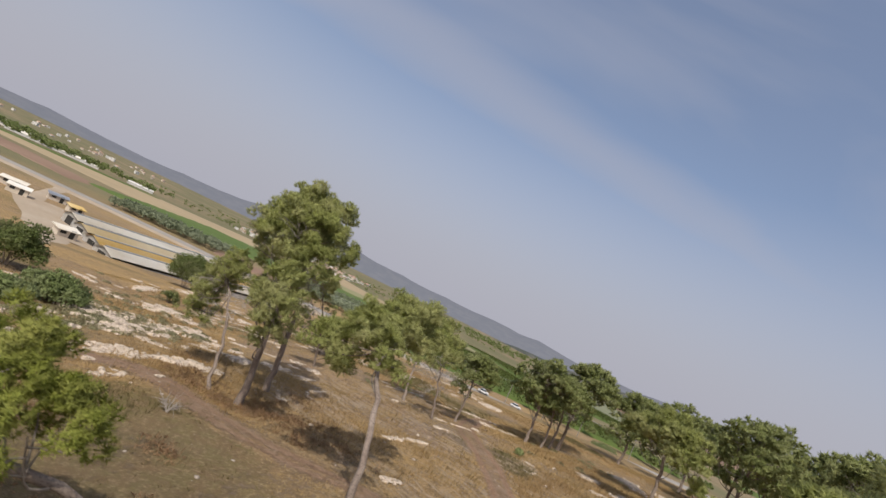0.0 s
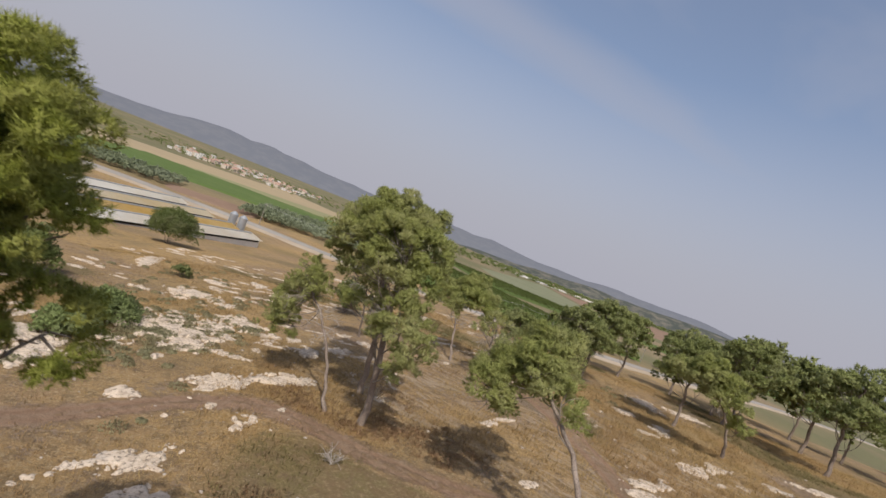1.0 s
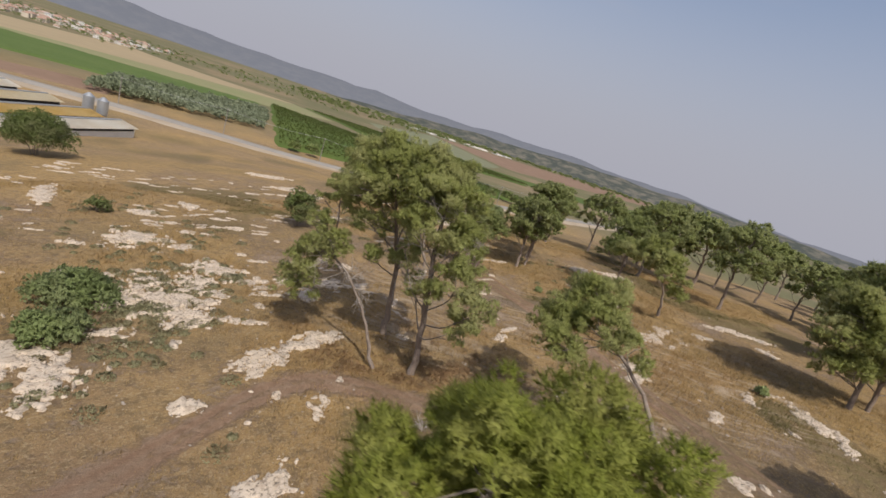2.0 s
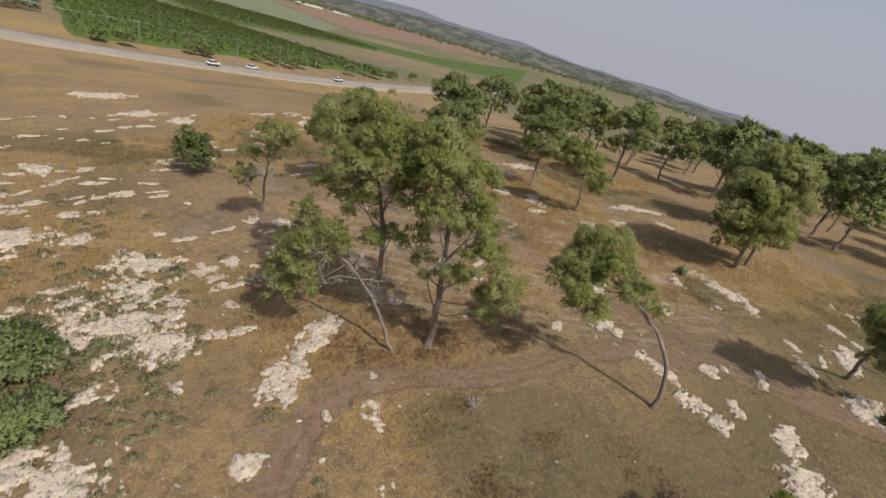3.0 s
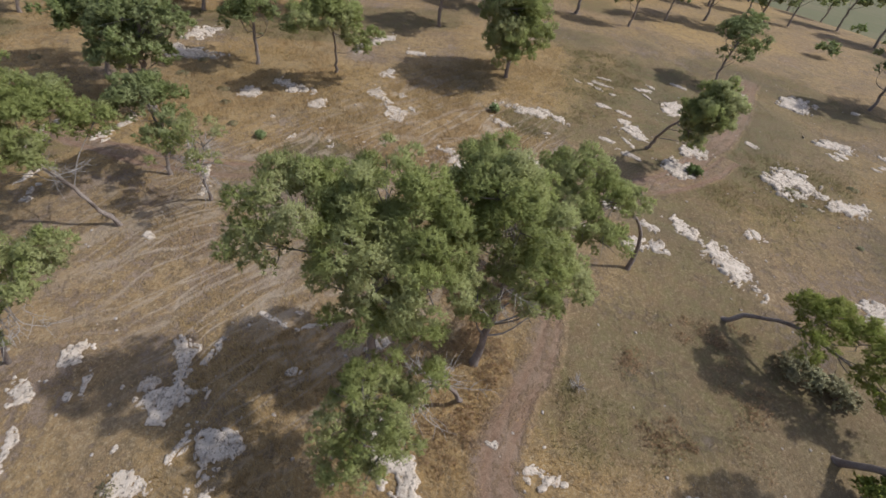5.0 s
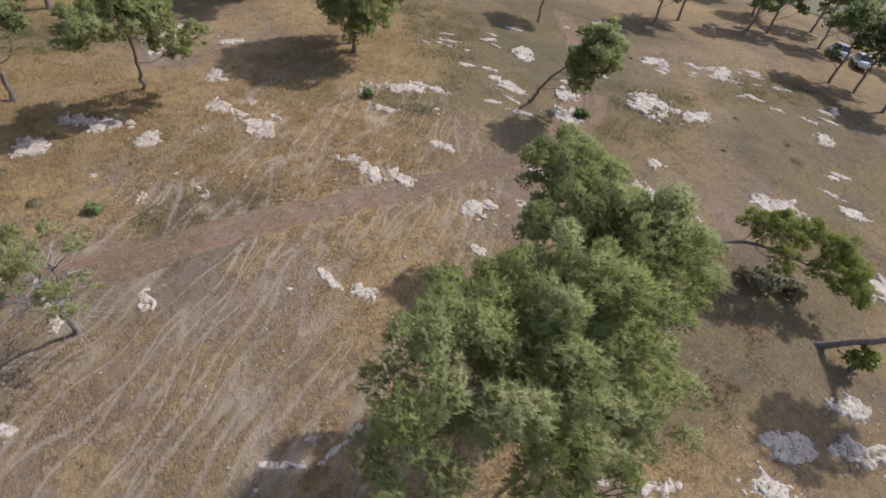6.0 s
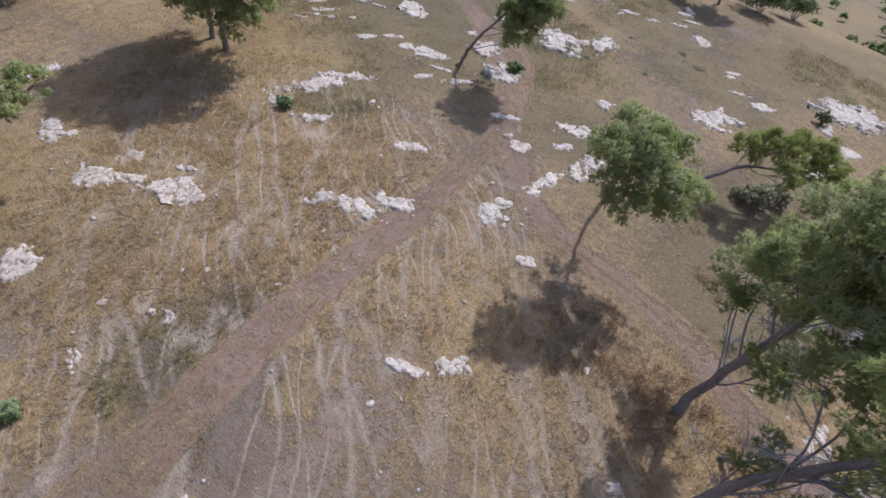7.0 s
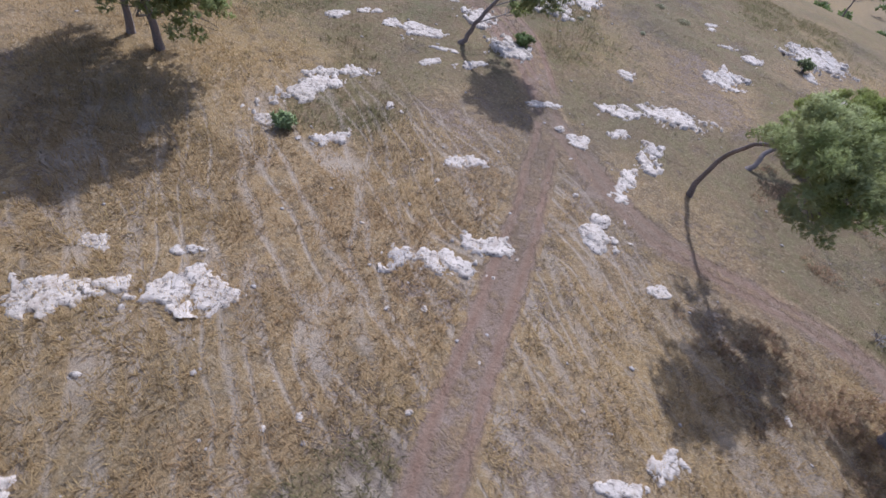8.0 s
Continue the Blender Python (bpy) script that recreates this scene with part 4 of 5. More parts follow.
pine("tall leaning pine with a heavy double crown beside the path", [(-7.4, 24.2, 1.0), (-7.7, 24.2, 4.2), (-8.3, 24.3, 8.0), (-8.4, 24.8, 11.0)],
     [(-9.3, 25.8, 12.5, 1.2), (-9.2, 24.6, 11.3, 1.3), (-8.0, 25.8, 12.0, 1.3), (-7.6, 24.2, 11.0, 1.2), (-8.8, 26.6, 10.6, 1.05), (-6.9, 26.0, 10.4, 1.05), (-9.8, 23.8, 9.8, 0.95), (-7.2, 23.6, 9.4, 1.05), (-9.0, 24.4, 9.0, 1.0), (-8.2, 22.8, 9.0, 0.9), (-7.6, 22.0, 7.6, 1.15), (-6.9, 21.0, 6.6, 1.05), (-7.0, 21.6, 5.4, 0.75), (-8.6, 22.8, 6.4, 0.75), (-8.4, 25.1, 5.9, 0.75), (-9.3, 25.6, 7.4, 0.75)], 0.21, 34, (0.18, 0.014), seed=2, dead=13)
pine("thin grey leaning pine with dead lower branches", [(-9.5, 24.8, 0.8), (-10.3, 25.8, 2.8), (-11.6, 26.9, 5.0), (-13.0, 28.3, 6.1)],
     [(-13.4, 28.5, 5.8, 1.0), (-13.0, 27.3, 6.7, 0.8), (-14.2, 29.2, 4.7, 0.9), (-14.0, 27.8, 4.5, 0.75), (-12.4, 28.9, 6.5, 0.75), (-14.2, 30.0, 3.5, 0.85), (-13.8, 29.8, 6.5, 0.75), (-13.6, 30.4, 5.2, 0.75), (-13.5, 29.5, 7.3, 0.65), (-13.5, 28.8, 3.4, 0.75), (-14.6, 29.0, 3.0, 0.7)], 0.12, 32, (0.18, 0.013), seed=3, dead=10)
pine("lone crooked pine with a pale bare trunk by the path", [(0.1, 14.0, 2.4), (0.05, 14.1, 4.0), (-0.4, 14.9, 5.8), (-1.1, 16.4, 7.3), (-1.7, 18.4, 8.1)],
     [(-1.1, 16.7, 7.8, 1.0), (-2.0, 18.2, 8.4, 1.15), (-0.9, 19.6, 8.9, 1.35), (-3.6, 18.4, 6.7, 1.1), (-2.3, 20.2, 7.8, 1.15), (-0.4, 20.7, 8.5, 1.1), (-3.2, 19.6, 7.2, 0.95), (-1.6, 20.9, 7.0, 0.85)], 0.15, 34, (0.18, 0.014), seed=4)
pine("slender pine leaning over dry grass with a ragged crown", [(-8.7, 45.9, -0.4), (-9.3, 44.5, 3.0), (-10.2, 42.3, 6.0)],
     [(-10.6, 41.4, 7.5, 1.05), (-9.7, 40.9, 7.9, 0.85), (-10.2, 42.4, 6.6, 0.7), (-11.4, 42.6, 5.6, 0.65), (-11.3, 43.6, 4.0, 0.75), (-10.8, 44.8, 2.9, 0.6), (-9.2, 43.6, 5.4, 0.5)], 0.12, 26, (0.2, 0.017), seed=5, dead=8)
pine("leaning pine with two spreading crown halves", [(0.7, 45.2, 0.5), (0.2, 46.8, 3.0), (0.1, 49, 5.2)],
     [(0.6, 49.0, 6.5, 1.6), (-1.4, 49.8, 6.0, 1.4), (2.4, 48.4, 6.6, 1.5), (0.9, 50.4, 7.5, 1.5), (3.4, 46.8, 5.8, 1.1), (-0.6, 48.2, 4.9, 1.0), (2.0, 50.0, 8.2, 1.1), (-2.0, 50.8, 7.0, 1.0)], 0.15, 20, (0.22, 0.02), seed=6, dead=8)
pine("half-dead leaning pine with bleached twigs", [(3.5, 41.0, 1.0), (3.0, 41.0, 3.2), (2.3, 40.8, 5.6)],
     [(2.4, 40.5, 6.3, 1.1), (1.6, 42, 5.5, 0.9), (1.2, 40, 5.3, 0.8)], 0.12, 20, (0.2, 0.015), seed=7, dead=18, many=4.0)
pine("curved pine with a rounded crown over golden grass", [(24.6, 36.5, 2.9), (23.8, 36.5, 5.6), (21.5, 36.6, 8.3)],
     [(20.3, 36.5, 9.2, 1.6), (19.6, 38.5, 8.4, 1.4), (21.5, 35.4, 9.0, 1.4), (22.5, 37.6, 8.2, 1.1), (20.5, 34.6, 7.8, 1.0), (23, 34.3, 6.4, 0.9), (21.0, 32.8, 7.6, 0.85)], 0.15, 18, seed=8, dead=1)
pine("dense dark pine of a close pair on the slope", [(27.0, 19.5, 4.1), (26.9, 19.6, 8.0), (26.0, 19.8, 12.5)],
     [(24, 20.5, 11.6, 1.9), (26, 19, 13.6, 1.8), (24.6, 18.4, 10.2, 1.5), (25.6, 21.8, 10.3, 1.5), (22.6, 20.8, 9.4, 1.3), (25.4, 20.2, 14.6, 1.3), (24.2, 21.6, 8.0, 1.1), (26.2, 18.0, 8.4, 1.3), (24.2, 19.2, 7.8, 1.2), (26.0, 20.6, 7.2, 1.2), (23.6, 20.4, 7.0, 1.1)], 0.2, 15, seed=9, dead=2)
pine("dense dark pine with a twin trunk neighbour", [(28.9, 19.1, 4.2), (28.6, 19.2, 8.0), (28.0, 19.8, 12.0)],
     [(27.5, 20.5, 13.0, 1.9), (28.8, 18.8, 11.2, 1.7), (29.4, 21, 10.3, 1.5), (27.4, 18.2, 9.4, 1.3), (28.4, 20.0, 14.2, 1.2), (29.6, 19.2, 8.6, 1.2), (28.7, 17.8, 8.6, 1.1), (30.0, 20.6, 8.2, 1.2), (28.5, 20.9, 7.3, 1.2), (30.2, 18.8, 7.2, 1.0)], 0.18, 15, seed=10, dead=2)
pine("dark round-crowned pine on a strongly leaning trunk", [(15.15, 8.07, 4.0), (13.8, 8.0, 6.3), (11.6, 7.5, 9.0)],
     [(10.4, 7.1, 10.4, 1.4), (9.3, 7.6, 9.6, 1.15), (11.1, 6.3, 9.7, 1.15), (10.6, 8.3, 9.1, 1.0), (11.8, 7.4, 8.3, 0.9), (10.9, 7.6, 7.7, 0.95), (11.6, 6.6, 7.2, 0.8), (10.2, 6.4, 8.6, 0.9), (12.6, 5.6, 5.9, 0.55)], 0.16, 24, seed=11)
pine("low wind-bent pine sprawling over limestone", [(-3.4, 9.3, 2.2), (-4.3, 8.5, 3.4), (-5.8, 7.4, 4.4), (-8.4, 6.0, 4.5)],
     [(-6.8, 7.0, 5.9, 1.1), (-5.4, 6.8, 5.4, 0.95), (-7.9, 6.2, 5.9, 1.0), (-8.9, 5.7, 6.1, 0.8), (-9.7, 5.3, 4.7, 1.2), (-10.6, 5, 3.9, 0.9), (-7.6, 8.2, 5, 0.8)], 0.16, 42, (0.17, 0.012), seed=12, material=M_PINE_SUN)
pine("tall bright green pine bent by the wind", [(-11.4, 7.1, 1.4), (-12.9, 6.7, 3.2), (-14.5, 6.1, 5.6), (-15.1, 5.6, 8.4), (-15.0, 5.3, 11.0)],
     [(-14.4, 5.0, 11.6, 0.95), (-15.5, 5.2, 11.5, 0.95), (-15.0, 5.6, 11.9, 0.85), (-14.6, 5.9, 10.9, 0.9), (-15.4, 4.6, 10.8, 0.85), (-14.2, 5.0, 10.6, 0.8), (-15.9, 5.8, 10.7, 0.8), (-15.2, 5.3, 10.0, 0.95), (-15.7, 4.9, 9.4, 0.8), (-15.0, 5.3, 9.3, 0.8), (-16.1, 5.2, 10.1, 0.7), (-16.6, 5.0, 9.5, 0.85), (-15.8, 4.5, 9.1, 0.85), (-14.9, 4.7, 9.6, 0.75), (-14.7, 5.0, 10.0, 0.65), (-16.3, 5.6, 11.4, 0.75), (-15.8, 5.3, 12.0, 0.6), (-13.9, 6.4, 9.0, 0.7)], 0.19, 80, (0.13, 0.0065), seed=13, dead=1, material=M_PINE_SUN, blades=12)


def wood_pine(seed, height, lean, fine):
    """A pine of the open wood: a bare, often forked trunk under a broad domed crown of needle pads."""
    rs = np.random.RandomState(seed)
    top = np.array([lean * height * 0.16, rs.uniform(-0.1, 0.1) * height, height * 0.86])
    wide = height * rs.uniform(0.24, 0.30)
    lobes = []
    for k in range(13 + seed % 3):
        a, q = k * 2.4 + rs.rand(), math.sqrt((k + 0.5) / 14)
        zz = height * (0.90 - 0.20 * q * q - 0.10 * rs.rand() - (0.2 if k % 5 == 4 else 0.0))
        lobes.append((top[0] * zz / height + wide * q * math.cos(a), top[1] * zz / height + wide * q * math.sin(a) * 0.9, zz, height * rs.uniform(0.085, 0.135)))
    for k in range(2):
        a = rs.rand() * 6.3
        lobes.append((0.5 * top[0] + wide * 0.6 * math.cos(a), wide * 0.6 * math.sin(a), height * rs.uniform(0.36, 0.52), height * 0.075))
    per, blade, blades, twigs, many = (8.0, (0.29, 0.044), 7, 2, 6.0) if fine else (2.2, (0.46, 0.12), 5, 1, 3.3)
    return pine("pine with a rounded clumped crown in the open wood", [(0, 0, 0), (0.1 * lean, 0, height * 0.4), tuple(top * [1, 1, 0.95])], lobes, 0.015 * height + 0.02, per, blade, seed, 4 if fine else 0, M_PINE_FAR, at=(0, 0, 0), blades=blades, twigs=twigs, many=many)


# the wood: the first of each shape stands in it, the others are copies
STANDS = [(25.0, 44.2, 9.0), (13.8, 48.9, 8.5), (15.9, 50.3, 7.0), (19.2, 55.0, 9.0), (17.4, 52.2, 7.5), (34.0, 72.0, 10.0), (39.5, 54.5, 11.5), (42.0, 42.5, 11.5),
          (43.0, 71.0, 10.5), (42.3, 26.5, 11.0), (5.9, 44.5, 6.5), (58.0, 5.0, 11.0), (54.0, -2.3, 9.5), (30.0, -24.0, 9.0), (30.3, -29.0, 9.5), (31.8, -5.4, 6.6)]
rs_wood = np.random.RandomState(77)
while len(STANDS) < 80:
    wx, wy = rs_wood.uniform(38, 132), rs_wood.uniform(-62, 88)
    if wy > 92 - 0.25 * wx or (wx < 58 and wy < 15) or min(math.hypot(wx - s[0], wy - s[1]) for s in STANDS) < 6.2:
        continue
    STANDS.append((wx, wy, rs_wood.uniform(9.5, 12.5)))
STANDS += [(10.4, -33.2, 9.0), (8.0, -34.5, 8.5), (25.1, -38.0, 9.5), (24.0, -41.0, 9.5), (3.8, -32.5, 9.0), (22.6, -50.0, 9.5), (30, -46, 9.5), (20, -68, 10.0), (27, -74, 10.0), (33, -78, 9.5), (14, -74, 9.5), (6, -68, 9.0), (-33, -45, 8.0), (-26, -52, 7.0), (2, -46, 8.0), (10, -52, 8.5), (18, -44, 9.0), (40, -50, 9.0)]
SHAPES = [(501, 9.0, -0.5), (502, 9.0, -0.2), (503, 9.5, -0.8), (504, 10.0, 0.1), (505, 10.0, -0.4), (506, 11.0, -0.6), (507, 8.5, -1.0)]
kinds = {}
for n, (wx, wy, wh) in enumerate(STANDS):
    k, fine = n % len(SHAPES), n < 16
    s = wh / SHAPES[k][1] * rs_wood.uniform(0.92, 1.14) * (1.12 if fine else 1.0)
    m = Matrix.Translation((wx, wy, gz(wx, wy))) @ Matrix.Rotation(rs_wood.uniform(-0.9, 0.9), 4, "Z") @ Matrix.Diagonal((s * 1.08, s * 1.08, s, 1))
    if (k, fine) not in kinds:
        t = kinds[k, fine] = wood_pine(*SHAPES[k], fine)
    else:
        t = copy_thing(kinds[k, fine], Matrix.Identity(4))
    t.matrix_world = m


def bush(label, x, y, width, height, seed, material=None, per_area=22, lobes=7, name="bush"):
    """A dense evergreen bush: leafy lobes over short stems."""
    rs = np.random.RandomState(seed)
    thing = empty(name, Matrix.Translation((x, y, gz(x, y))))
    ls = [(0, 0, height * 0.52, width * 0.36)]
    for k in range(lobes):
        a = k * 6.28 / lobes + rs.rand() * 0.5
        ls.append((width * 0.27 * math.cos(a), width * 0.27 * math.sin(a), height * rs.uniform(0.3, 0.62), width * rs.uniform(0.2, 0.27)))
    stems = []
    for px, py, pz, _ in ls:
        stems.append(tube_arrays(curve_pts([(px * 0.15, py * 0.15, -0.15), (px * 0.4, py * 0.4, pz * 0.5), (px, py, pz)], 6), np.linspace(0.05, 0.015, 6), 5))
    v, f = join_arrays(stems)
    link("stem", mesh_np("stem", v, f), M_BARK, thing)
    p, o = lobe_points(ls, per_area * 0.44, rs, 0.6, height / width * 1.15, 5.0)
    v, f = tufts(p, o, rs, 6, 0.17, 0.05, 0.9)
    link("foliage", soft_normals(mesh_np("foliage", v, f), o, 18, rs), material or M_OAK, thing)
    return tagged(thing, label, "bush", "bushes on the hill")


bush("large round evergreen oak bush on the lower slope", -45.5, 88.0, 9.0, 7.2, 61, per_area=12)
bush("dense dark rounded bush in the open dry grass", -11.2, 57.4, 4.1, 4.9, 62, per_area=30)
bush("sprawling green bush beside limestone", -25.6, 32.6, 4.8, 2.0, 63, M_BUSH, per_area=26)
bush("low spreading green bush by pale rocks", -25.2, 28.3, 3.4, 1.5, 64, M_BUSH, per_area=34)
bush("small dark bush on the stony slope", -30.0, 56.0, 2.4, 1.7, 65)
bush("bushy evergreen oak with a ragged crown", -36.0, 39.5, 5.6, 4.4, 66, per_area=18)
bush("dark evergreen oak further along the slope", -50.0, 44.0, 5.0, 4.5, 67, per_area=14)
bush("bright green bush at the end of the verge", 60.0, 139.0, 8.0, 4.0, 68, M_SPURGE, per_area=12)
bush("small dark bush at a limestone ledge", 11.6, 5.2, 1.3, 0.8, 69, per_area=30)
bush("pale green rounded spurge beside an outcrop", 19.1, 21.3, 0.9, 0.75, 70, M_SPURGE, per_area=50, name="spurge")
bush("small green spurge in the dry grass", 11.3, 40.0, 0.6, 0.5, 71, M_SPURGE, per_area=50, name="spurge")
bush("small dark bush at the rim of the hill", -10.2, -10.4, 1.3, 1.2, 72, per_area=26)
bush("olive-brown thorny shrub under a bent pine", -7.2, 6.8, 2.3, 1.2, 73, M_SCRUB, per_area=26)
bush("olive-brown thorny shrub under a bent pine", -8.3, 5.2, 2.0, 1.0, 74, M_SCRUB, per_area=26)
bush("upright green shrub at the foot of a pine", -13.3, 7.0, 1.5, 1.9, 75, M_PINE_SUN, per_area=26)


def dead_shrub(label, x, y, width, height, seed):
    """A bare shrub: many forking bleached stems from one root."""
    rs = np.random.RandomState(seed)
    thing = empty("dead_shrub", Matrix.Translation((x, y, gz(x, y))))
    for _ in range(9):
        a, r = rs.rand() * 6.28, width * rs.uniform(0.2, 0.5)
        tip = np.array([r * math.cos(a), r * math.sin(a), height * rs.uniform(0.6, 1.0)])
        limbs = [tube_arrays(curve_pts([(0, 0, -0.1), tip * [0.35, 0.35, 0.5], tip], 6), np.linspace(0.022, 0.006, 6), 5)]
        for _ in range(9):
            s = tip * rs.uniform(0.3, 0.9)
            e = s + tip * 0.3 + rs.normal(size=3) * 0.16
            limbs.append(tube_arrays(curve_pts([s, (s + e) / 2 + rs.normal(size=3) * 0.04, e], 4), np.linspace(0.01, 0.004, 4), 4))
        v, f = join_arrays(limbs)
        link("stem", mesh_np("stem", v, f), M_DEAD, thing)
    return tagged(thing, label, "shrub", "bushes on the hill")


dead_shrub("bare grey dead shrub beside the dirt path", -8.5, 19.0, 1.2, 0.5, 76)
bush("dark evergreen oak bush at the rim of the hill", -0.6, -36.3, 6.0, 4.2, 171, per_area=12)
bush("dense dark bush beside the slope path", -4.6, -42.1, 5.0, 3.4, 173, per_area=12)
bush("round evergreen bush below the parked cars", 5.1, -51.6, 5.0, 3.8, 174, per_area=12)

# ---------------------------------------------------------------- plain: fields, groves, road
M_TAN = surface("stubble_field", (0.40, 0.31, 0.19), (0.34, 0.27, 0.17), 0.03, 0.95, 0, 0, 12, spec=0.1)
M_GREENF = surface("green_crop", (0.105, 0.14, 0.035), (0.08, 0.12, 0.03), 0.02, 0.9, 0.4, 0.4, 25, spec=0.1)
M_DGREENF = surface("dark_green_crop", (0.095, 0.14, 0.04), (0.12, 0.16, 0.05), 0.02, 0.9, 0.4, 0.4, 25, spec=0.1)
M_PALEF = surface("pale_green_crop", (0.24, 0.25, 0.12), (0.28, 0.25, 0.14), 0.02, 0.95, 0, 0, 20, spec=0.1)
M_BLUEF = surface("young_crop", (0.19, 0.20, 0.12), (0.22, 0.22, 0.14), 0.01, 0.95, 0, 0, 20, spec=0.1)
M_BROWNF = surface("ploughed_field", (0.23, 0.15, 0.105), (0.28, 0.19, 0.135), 0.02, 0.95, 0, 0, 20, spec=0.1)
M_ROAD = surface("worn_asphalt", (0.26, 0.24, 0.215), (0.31, 0.285, 0.255), 0.1, 0.9, 0, 0, 20, spec=0.2)
M_VERGE = surface("pale_bare_verge", (0.42, 0.345, 0.26), (0.36, 0.285, 0.205), 0.08, 0.95, 0, 0, 10, spec=0.1)


def leaf_rows(name, label, corners, rows, cols, size, material, seed, per_tree=46, jitter=0.25):
    """An orchard: small leafy crowns in rows between four corners."""
    rs = np.random.RandomState(seed)
    c = np.array(corners, float)
    s, t = np.meshgrid((np.arange(rows) + 0.5) / rows, (np.arange(cols) + 0.5) / cols, indexing="ij")
    s, t = s.ravel() + rs.normal(size=s.size) * jitter / rows, t.ravel() + rs.normal(size=t.size) * jitter / cols
    x, y = (sum(w * c[k, i] for k, w in enumerate(((1 - s) * (1 - t), s * (1 - t), s * t, (1 - s) * t))) for i in (0, 1))
    n = len(x)
    e = rs.normal(size=(n, per_tree, 3))
    e /= np.linalg.norm(e, axis=2, keepdims=True)
    e[..., 2] = np.where(e[..., 2] < -0.2, -e[..., 2], e[..., 2])
    sz = size * (0.75 + 0.5 * rs.rand(n))
    p = np.stack([x, y, ground_z(x, y) + sz * 0.95], 1)[:, None] + e * sz[:, None, None] * [1, 1, 0.85] * (0.75 + 0.35 * rs.rand(n, per_tree, 1))
    v, f = tufts(p.reshape(-1, 3), e.reshape(-1, 3), rs, 4, size * 0.5, size * 0.20, 0.8)
    tagged(link(name, mesh_np(name, v, f), material), label, "orchard", kind="stuff")


def field(label, corners, material, lift=0.5, rows=24, rough=0.0, seed=0, category="field"):
    """A field as a draped sheet with its crop's height, from four corners in order."""
    c = np.array(corners, float)
    s, t = np.meshgrid(np.linspace(0, 1, rows), np.linspace(0, 1, rows), indexing="ij")
    x, y = (sum(w * c[k, i] for k, w in enumerate(((1 - s) * (1 - t), s * (1 - t), s * t, (1 - s) * t))) for i in (0, 1))
    x, y = x + 4.0 * (vnoise(x, y, 9.0, seed + 40) - 0.5), y + 4.0 * (vnoise(x, y, 9.0, seed + 41) - 0.5)
    edge = (s < 1e-6) | (s > 1 - 1e-6) | (t < 1e-6) | (t > 1 - 1e-6)
    z = ground_z(x, y) + np.where(edge, -0.3, lift + rough * (vnoise(x, y, 3.0, seed) - 0.5))
    i, j = np.meshgrid(np.arange(rows - 1), np.arange(rows - 1), indexing="ij")
    p = (i * rows + j).ravel()
    me = mesh_np("field", np.stack([x, y, z], -1).reshape(-1, 3), np.stack([p, p + rows, p + rows + 1, p + 1], 1))
    tagged(link("field", me, material, smooth=True), label, category, kind="structure")


field("green vineyard strip beyond the road", [(-8, 200), (150, 240), (76, 360), (-4, 500)], M_GREENF, 1.2, 40, 0.8, 1)
field("dense green vineyard with straight rows", [(80, 362), (275, 452), (250, 660), (62, 900)], M_GREENF, 1.2, 40, 0.8, 2)
field("long dark green field", [(-205, 248), (-78, 286), (-10, 432), (-210, 400)], M_DGREENF, 1.0, 40, 0.5, 4)
field("pale green field between vineyards", [(-208, 408), (-8, 438), (66, 545), (54, 900)], M_PALEF, 0.5, 30, 0, 5)
field("tan stubble field on the plain", [(-430, 330), (-215, 300), (-60, 720), (-400, 950)], M_TAN, 0.4, 30, 0, 6)
field("brown ploughed strip behind the sheds", [(-100, 203), (-62, 214), (-74, 250), (-112, 226)], M_BROWNF, 0.3, 12, 0, 7)
field("ploughed brown strip along the farm", [(-330, 235), (-190, 225), (-200, 262), (-330, 300)], M_BROWNF, 0.3, 20, 0, 8)
field("blue-green young crop far out", [(270, 1330), (215, 520), (600, 1118), (670, 1900)], M_BLUEF, 0.6, 30, 0, 9)
field("wide reddish brown ploughed field", [(680, 1900), (620, 1120), (2300, 1950), (2500, 2500)], M_BROWNF, 0.6, 30, 0, 10)
field("green field at the foot of the wooded hill", [(290, 660), (300, 470), (690, 620), (1650, 1400)], M_GREENF, 0.9, 30, 0.5, 11)
field("narrow green crop strip beyond the farm", [(-470, 405), (-385, 425), (-370, 580), (-430, 600)], M_GREENF, 1.0, 20, 0.3, 14)
field("tan field strip towards the town", [(-400, 910), (-60, 630), (60, 920), (-300, 1350)], M_TAN, 0.4, 30, 0, 12)
leaf_rows("vineyard_rows", "leafy green vine rows beyond the road", [(-6, 203), (146, 243), (76, 356), (-2, 480)], 46, 46, 1.25, M_VINE, 91, 7, 0.15)
leaf_rows("vineyard_rows", "leafy green vine rows further out", [(82, 366), (270, 452), (250, 640), (66, 800)], 46, 46, 1.7, M_VINE, 92, 6, 0.15)

ROAD_LINE = curve_pts([(-420, 118), (-250, 165), (-128, 190), (-66, 194), (-30, 190), (5, 184), (55, 189), (107, 203), (180, 235), (300, 300), (480, 380)], 160)
verge_line = ROAD_LINE + np.array([1.2, -7.0])
ribbon("verge", verge_line, 3.8, M_VERGE, "pale bare earth verge below the road", 0.35, 0.25, 5, 5)
ribbon("road", ROAD_LINE, 2.9, M_ROAD, "grey asphalt country road across the plain", 0.75, 0.0, 6, 5)
ribbon("farm_track", curve_pts([(-52, 48), (-63, 72), (-80, 100), (-84, 106), (-118, 131), (-150, 175), (-160, 192)], 60), 2.4, M_VERGE, "pale dirt track leading to the farm sheds", 0.15, 0.3, 7, 5)
